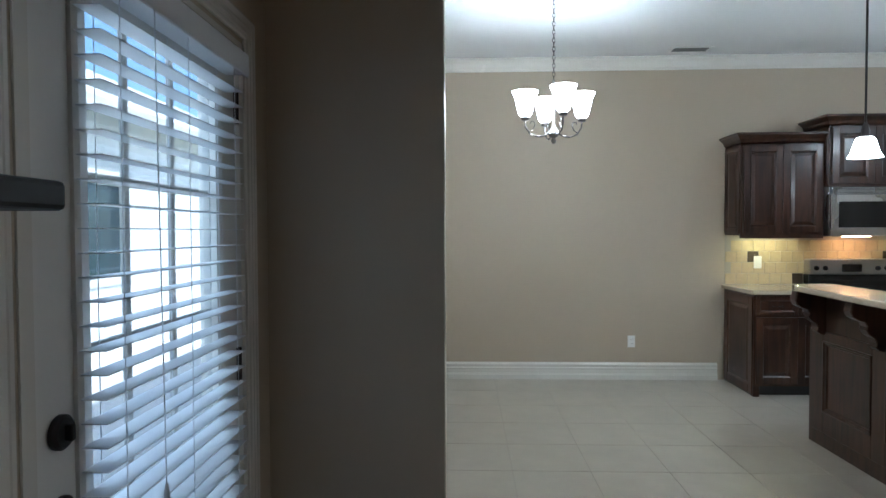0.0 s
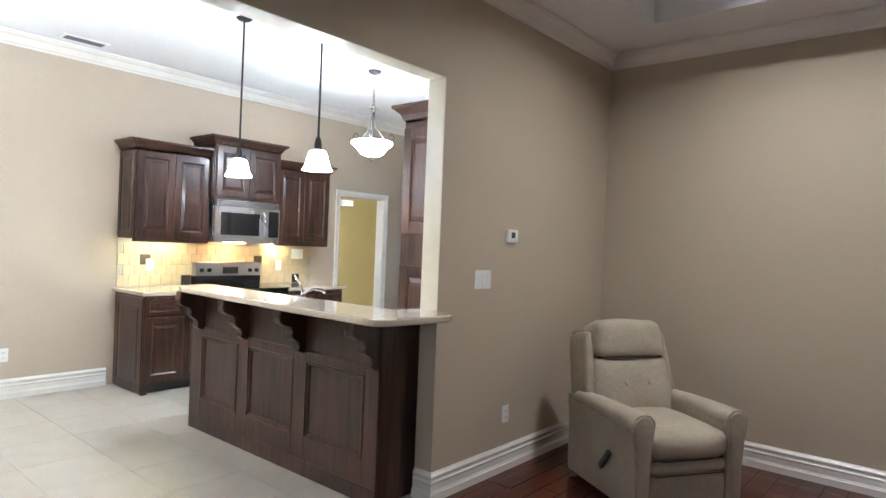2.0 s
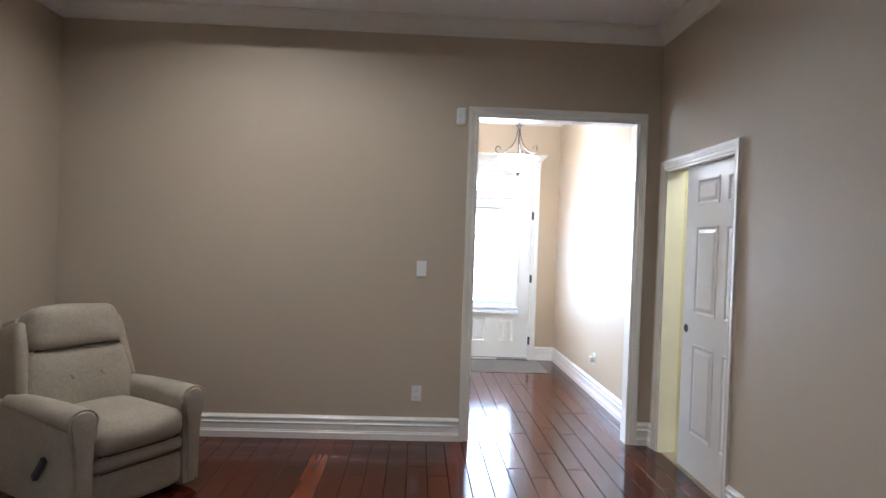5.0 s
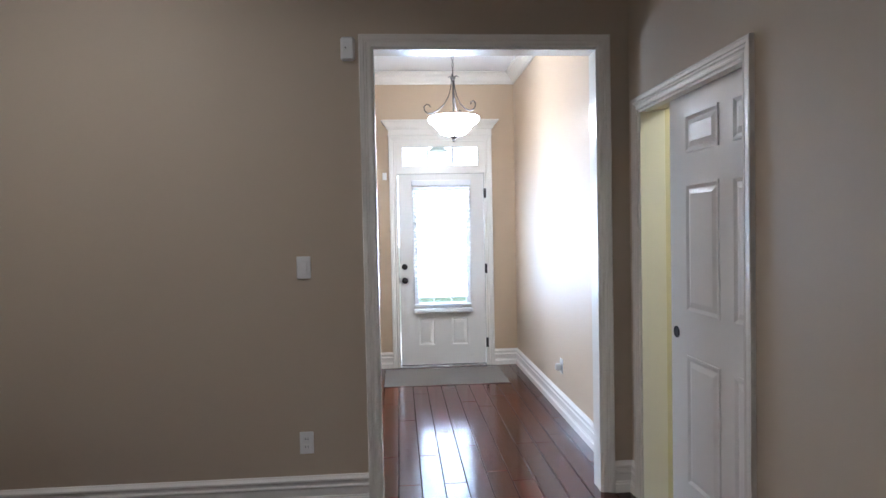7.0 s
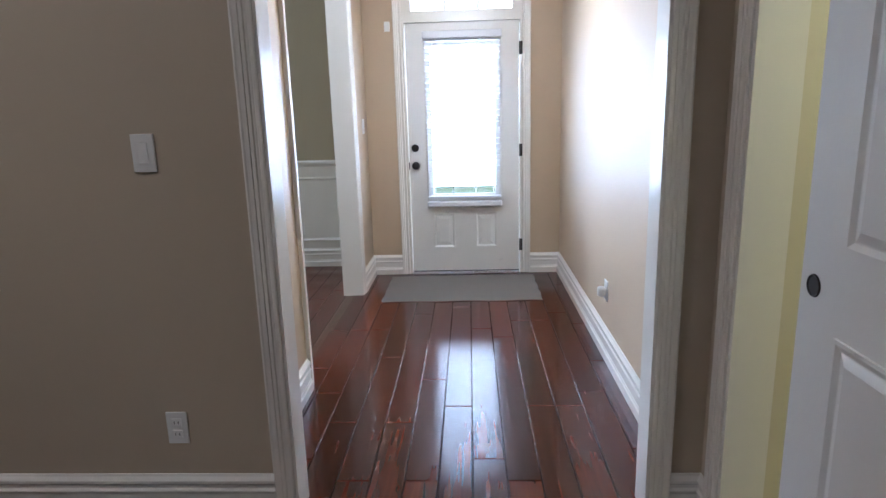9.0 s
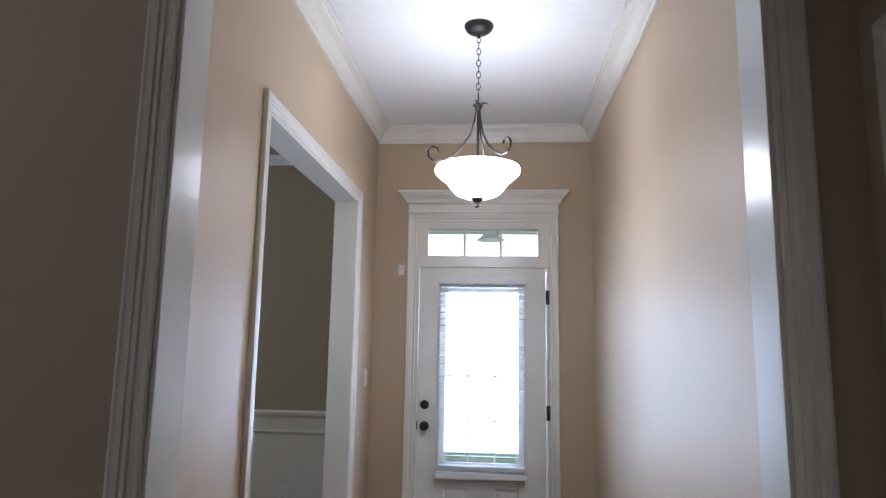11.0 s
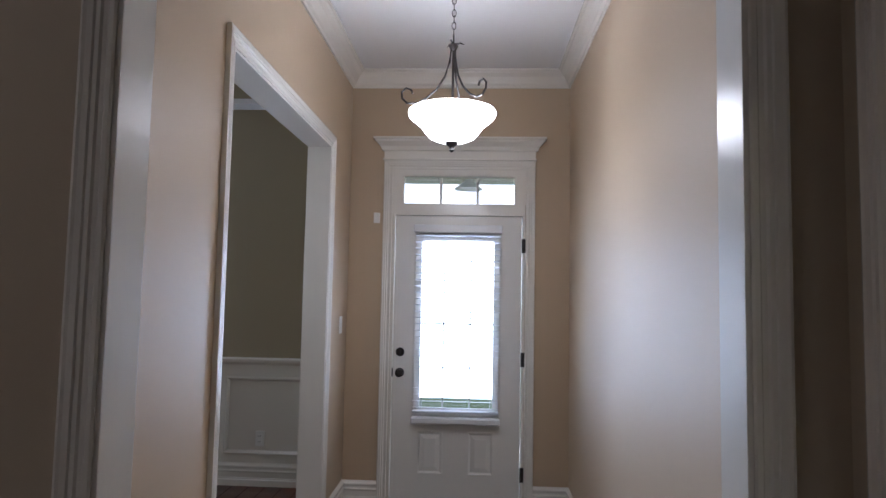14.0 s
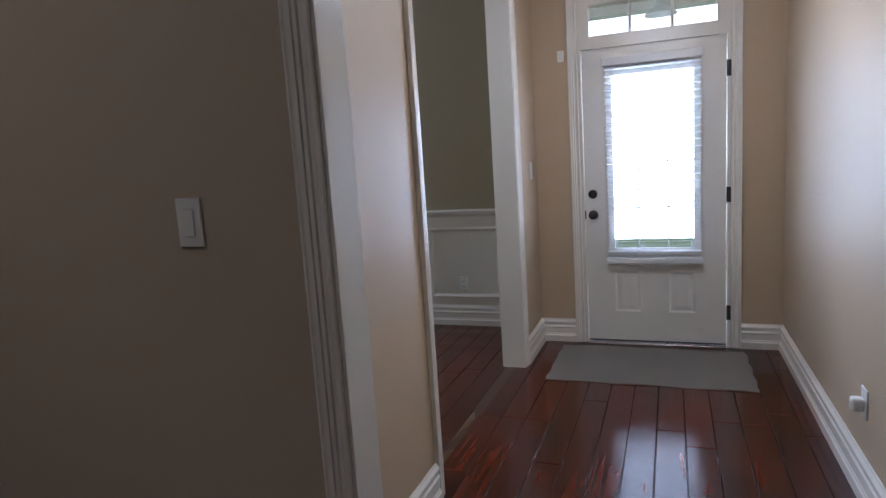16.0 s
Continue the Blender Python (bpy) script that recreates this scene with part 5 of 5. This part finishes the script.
for s in (-1, 1):
    x0 = s * (W - 0.055)
    arm = bmesh.new()
    # side panel, widening upwards into the roll
    secs = []
    for i in range(9):
        k = i / 8
        y = -D + 0.008 + k * (2 * D - 0.10)
        ztop = 0.53
        prof = [(-0.040, 0.03), (-0.048, 0.10), (-0.050, 0.30), (-0.056, 0.42), (-0.066, 0.48), (-0.060, ztop), (0.055, ztop), (0.060, 0.48), (0.048, 0.42), (0.045, 0.30), (0.045, 0.10), (0.036, 0.03)]
        secs.append([arm.verts.new((x0 + s * -dx * -1, y, z)) for dx, z in prof])
    for a, b in zip(secs, secs[1:]):
        for i in range(len(a)):
            arm.faces.new((a[i], a[(i + 1) % len(a)], b[(i + 1) % len(a)], b[i]))
    arm.faces.new(secs[0])
    arm.faces.new(secs[-1])
    bmesh.ops.recalc_face_normals(arm, faces=arm.faces[:])
    part("arm", arm, M_SUEDE, rc, smooth=True)
    # the rolled top: a round bolster, fuller in front, tucked in behind
    roll = bmesh.new()
    rings = []
    for i in range(26):
        k = i / 25
        y = -D + 0.012 + k * 0.66
        r = 0.068 - 0.020 * k
        r *= min(1.0, 0.80 + 0.20 * (k / 0.06) ** 0.5) * (1 + 0.018 * math.sin(k * 31 + s))
        rings.append([roll.verts.new((x0 + s * 0.008 + 1.14 * r * math.cos(t), y, 0.520 + 0.010 * math.sin(k * 3) + r * math.sin(t))) for t in [2 * math.pi * q / 18 for q in range(18)]])
    for a, b in zip(rings, rings[1:]):
        for i in range(18):
            roll.faces.new((a[i], a[(i + 1) % 18], b[(i + 1) % 18], b[i]))
    roll.faces.new(rings[0])
    roll.faces.new(rings[-1])
    bmesh.ops.recalc_face_normals(roll, faces=roll.faces[:])
    part("arm_roll", roll, M_SUEDE, rc, smooth=True)
    # the scrolled front: a padded plate that flares into the round of the arm
    shape = [(-0.034, 0.045), (-0.038, 0.30), (-0.046, 0.40), (-0.060, 0.455)]
    shape += [(0.068 * math.cos(t), 0.518 + 0.062 * math.sin(t)) for t in [radians(205 - 230 * q / 12) for q in range(13)]]
    shape += [(0.060, 0.455), (0.046, 0.40), (0.038, 0.30), (0.034, 0.045)]
    plate = bmesh.new()
    rows = []
    for y, g in ((-D + 0.030, 1.0), (-D + 0.004, 1.0), (-D - 0.010, 0.90), (-D - 0.016, 0.62)):
        rows.append([plate.verts.new((x0 + s * 0.008 + dx * g, y, 0.30 + (z - 0.30) * (1 - (1 - g) * 0.25))) for dx, z in shape])
    for a, b in zip(rows, rows[1:]):
        for i in range(len(shape)):
            plate.faces.new((a[i], a[(i + 1) % len(shape)], b[(i + 1) % len(shape)], b[i]))
    plate.faces.new(rows[0])
    plate.faces.new(rows[-1])
    part("front_panel", plate, M_SUEDE, rc, smooth=True)
    part("arm_welt", tube(bmesh.new(), [(x0 + s * 0.008 + dx * 1.05, -D + 0.002, z + (0.004 if z > 0.5 else 0)) for dx, z in shape], 0.0065, 6), M_SUEDE, rc, smooth=True)
lm = Matrix.Translation((-W - 0.006, -0.10, 0.205)) @ Matrix.Rotation(radians(38), 4, "X")
bm = bmesh.new()
box(bm, -0.014, 0.012, -0.019, 0.019, -0.02, 0.130, 0.008, 2)
bmesh.ops.transform(bm, matrix=lm, verts=bm.verts[:])
part("lever", bm, M_PDARK, rc, "dark plastic reclining lever")
for ob in rc.children:
    if ob.name.split(".")[0] in ("back_lower", "headrest", "back_shell", "wing", "welt"):
        for v in ob.data.vertices:
            if v.co.z > 0.46 and v.co.y > -0.2:
                k = min(1.0, (v.co.z - 0.46) / 0.5)
                v.co.x *= 1.02 - 0.13 * k
                if ob.name.startswith("headrest"):
                    v.co += 0.007 * noise.noise_vector(v.co * 7)
for x in (-0.24, 0.24):
    for y in (-0.30, 0.30):
        part("glide", boxed(x - 0.02, x + 0.02, y - 0.02, y + 0.02, 0, 0.04, 0.003), M_PDARK, rc, "dark plastic glide")
rc.matrix_basis = pose(-0.962, 2.775, 0.008, 0, 0, -32.3)

# ---- doormat ----
bm = bmesh.new()
nx, ny = 10, 16
grid = [[bm.verts.new((2.44 + 0.70 * i / nx + 0.006 * math.sin(j * 1.1), -0.56 + 1.18 * j / ny + 0.005 * math.sin(i * 2.0), 0.014 + 0.002 * math.sin(j * 0.9 + i))) for j in range(ny + 1)] for i in range(nx + 1)]
for i in range(nx):
    for j in range(ny):
        bm.faces.new((grid[i][j], grid[i + 1][j], grid[i + 1][j + 1], grid[i][j + 1]))
ex = bmesh.ops.extrude_face_region(bm, geom=bm.faces[:])
bmesh.ops.translate(bm, verts=[v for v in ex["geom"] if isinstance(v, bmesh.types.BMVert)], vec=(0, 0, -0.006))
tagged(part("doormat", bm, M_RUG), "flat grey fabric doormat in front of the front door", "doormat")

# ---- outside ----
structure("ground", boxed(-60, 60, -60, 60, -0.25, -0.12), M_GRASS)
# far sheet with added glow, so the view through the transom turns white
structure("backdrop", boxed(58, 58.5, -58, 58, -0.12, 26), M_BACKDROP_GLOW)
structure("porch_slab", boxed(X_F + 0.17, X_F + 2.4, -2.5, 0.78, -0.118, -0.02), M_CONC)
structure("porch_ceiling", boxed(X_F + 0.17, X_F + 2.4, -2.5, 2.5, 2.92, 2.96), M_CEIL)
structure("porch_beam", boxed(X_F + 2.2, X_F + 2.4, -2.5, 2.5, 2.70, 2.92), M_TRIM)
pl_ = thing("porch_lamp", "white hanging barn lamp on the porch", "lamp")
part("shade", lathe(bmesh.new(), [(0.015, 0.10), (0.03, 0.08), (0.04, 0.04), (0.13, -0.03), (0.128, -0.034), (0.03, 0.03)], 20, (X_F + 1.1, -0.05, 2.46)), M_PLASTIC, pl_)
part("stem", lathe(bmesh.new(), [(0.008, 0.46), (0.008, 0.08)], 8, (X_F + 1.1, -0.05, 2.46)), M_PLASTIC, pl_)
structure("patio_slab", boxed(X_W - 7.5, X_W - T, -4.0, 14.0, -0.118, -0.03), M_CONC)
nb = thing("neighbour_house", "pale brick house across the patio with windows and a grey roof", "house")
part("wall", wall_boxes(bmesh.new(), "x", -9.2, -9.0, -1.0, 17.0, -0.12, 2.9, [(3.6, 5.0, 0.9, 2.2), (7.5, 8.9, 0.9, 2.2)]), M_BRICK, nb)
bm = bmesh.new()
vs = [bm.verts.new(p) for p in ((-8.6, -1, 2.9), (-8.6, 17, 2.9), (-12.0, 17, 4.6), (-12.0, -1, 4.6), (-8.6, -1, 2.75), (-8.6, 17, 2.75), (-12.0, 17, 4.45), (-12.0, -1, 4.45))]
for q in ((0, 1, 2, 3), (4, 5, 6, 7), (0, 1, 5, 4), (1, 2, 6, 5), (2, 3, 7, 6), (3, 0, 4, 7)):
    bm.faces.new([vs[n] for n in q])
part("roof", bm, M_CONC, nb)
for a in (3.6, 7.5):
    wdw = part("window", boxed(-9.12, -9.08, a, a + 1.4, 0.9, 2.2), M_WINDOW, nb, "dark window")
    part("frame", sweep(bmesh.new(), [(a, 0.9), (a + 1.4, 0.9), (a + 1.4, 2.2), (a, 2.2)], [(0.05, 0), (0.05, 0.03), (-0.04, 0.03), (-0.04, 0)], lambda u, v, w: (-9.0 + w, u, v), True), M_TRIM, wdw)

# ---- floors, laid piece by piece ----
structure("floor_base", boxed(X_W - T, X_D + T, Y_S - 0.028, Y_N + 0.065, -0.06, -0.002), M_UNDER)
structure("floor_base_dining", boxed(T, X_D + T, Y_N + 0.065, 4.8, -0.06, -0.002), M_UNDER)
structure("floor_base_kitchen", boxed(X_W - T, T, Y_N + 0.065, Y_K + T, -0.06, 0.0045), M_GROUT)
structure("floor_base_kitchen_east", boxed(T, X_KE + T, 4.8, Y_K + T, -0.06, 0.0045), M_GROUT)
structure("floor_laundry", boxed(-0.7, 2.9, Y_K + T, 9.0, -0.06, 0.006), M_TILE)
structure("floor_closet", boxed(-2.2, T, -2.6, Y_S - 0.03, -0.06, 0.007), M_CARPET)
structure("threshold_kitchen", boxed(BO_L, -2.44, Y_N + 0.045, Y_N + 0.085, -0.002, 0.012, 0.003), M_STRIP)

floor = tagged(new("floor_wood"), "glossy red-brown hand-scraped plank floor", kind="structure")
PLANKS = {}


def plank(x0, x1, y0, y1, material, parent, name="plank", z=0.008, bev=0.0038):
    key = (round(x1 - x0, 3), round(y1 - y0, 3), material.name)
    if key not in PLANKS:
        bm = boxed(0, x1 - x0, 0, y1 - y0, -z, 0)
        top = [e for e in bm.edges if e.verts[0].co.z > -1e-6 and e.verts[1].co.z > -1e-6]
        bmesh.ops.bevel(bm, geom=top, offset=bev, segments=1, profile=0.5, affect="EDGES")
        me = bpy.data.meshes.new(name)
        bm.to_mesh(me)
        bm.free()
        me.materials.append(material)
        PLANKS[key] = me
    ob = new(name, PLANKS[key])
    ob.parent = parent
    ob.location = (x0, y0, z + 0.0002 * rnd.random())
    ob.rotation_euler = (radians(rnd.uniform(-0.05, 0.05)), 0, 0)
    return ob


rnd = random.Random(7)
LENS = (0.60, 0.90, 1.05, 1.20, 1.50, 1.80)


def lay(x0, x1, y0, y1, w, far=0.0):
    n = round((y1 - y0) / w)
    w = (y1 - y0) / n
    near = x1
    for j in range(n):
        x = x0
        x1 = far if far and y0 + j * w < FY else near
        first = True
        while x < x1 - 1e-6:
            ln = rnd.choice(LENS) * (rnd.choice((0.5, 1)) if first else 1)
            first = False
            if x1 - x - ln < 0.3:
                ln = x1 - x
            plank(x, x + ln - 0.0012, y0 + j * w, y0 + (j + 1) * w - 0.0012, M_FLOOR, floor)
            x += ln


lay(X_W, TE + 0.01, -0.8185, Y_N + 0.045, 0.1304, X_F)
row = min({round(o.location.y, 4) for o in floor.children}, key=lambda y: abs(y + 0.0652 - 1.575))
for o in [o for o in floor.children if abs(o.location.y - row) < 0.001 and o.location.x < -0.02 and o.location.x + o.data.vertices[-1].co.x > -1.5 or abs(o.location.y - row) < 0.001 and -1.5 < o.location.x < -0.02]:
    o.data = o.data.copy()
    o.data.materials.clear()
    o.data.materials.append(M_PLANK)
plank(1.080, 2.621, 0.850, FY + T, M_STRIP, floor, "threshold_board")
lay(T + 0.01, X_D, FY + T, 2.85, 0.127)
bm = bmesh.new()
box(bm, T + 0.01, X_D, 2.85, 4.6, 0, 0.008)
tagged(part("planks_far", bm, M_FLOOR, floor), kind="stuff")

tiles = tagged(new("floor_tile"), "cream stone-look floor tiles laid square", kind="structure")
S = 0.4765
nx0, ny0 = -4.510, 4.700
TM = {}
for i in range(-3, 15):
    for j in range(-3, 7):
        x0, x1 = nx0 + i * S + 0.0018, nx0 + (i + 1) * S - 0.0018
        y0, y1 = ny0 + j * S + 0.0018, ny0 + (j + 1) * S - 0.0018
        x0, x1, y0, y1 = max(x0, X_W), min(x1, X_KE), max(y0, Y_N + 0.085), min(y1, Y_K)
        if x1 - x0 < 0.02 or y1 - y0 < 0.02 or (x0 > 0 and y0 < 4.7):
            continue
        key = (round(x1 - x0, 3), round(y1 - y0, 3))
        if key not in TM:
            bm = boxed(0, x1 - x0, 0, y1 - y0, 0, 0.008)
            me = bpy.data.meshes.new("tile")
            bm.to_mesh(me)
            bm.free()
            me.materials.append(M_TILE)
            TM[key] = me
        ob = new("tile", TM[key])
        ob.parent = tiles
        ob.location = (x0, y0, 0.0)

# stone backsplash
bs = tagged(new("backsplash"), "tumbled cream stone tiles above the worktop", kind="structure")
structure("backsplash_bed", boxed(-2.285, -0.06, K_N - 0.004, K_N - 0.0005, 0.912, 1.372), M_GROUT, bs)
bt = 0.103
me = {}
for m_, nm in ((M_SPLASH, "s"), (M_INSERT, "i")):
    bm = boxed(0, bt - 0.004, -0.006, 0, 0, bt - 0.004, 0.002)
    d = bpy.data.meshes.new("splash_tile")
    bm.to_mesh(d)
    bm.free()
    d.materials.append(m_)
    me[nm] = d
for r_ in range(4):
    off = -(bt / 2) * (r_ % 2)
    for c_ in range(22):
        x = -2.283 + off + c_ * bt
        if x < -2.29 or x + bt > -0.04:
            continue
        k = "i" if (r_, c_) in ((2, 2), (0, 6), (2, 14), (0, 19)) else "s"
        ob = new("splash_tile", me[k])
        ob.parent = bs
        ob.location = (x + 0.002, K_N - 0.004 - 0.0006 * rnd.random(), 0.916 + r_ * bt * 1.0)
bs.matrix_basis = KITCHEN
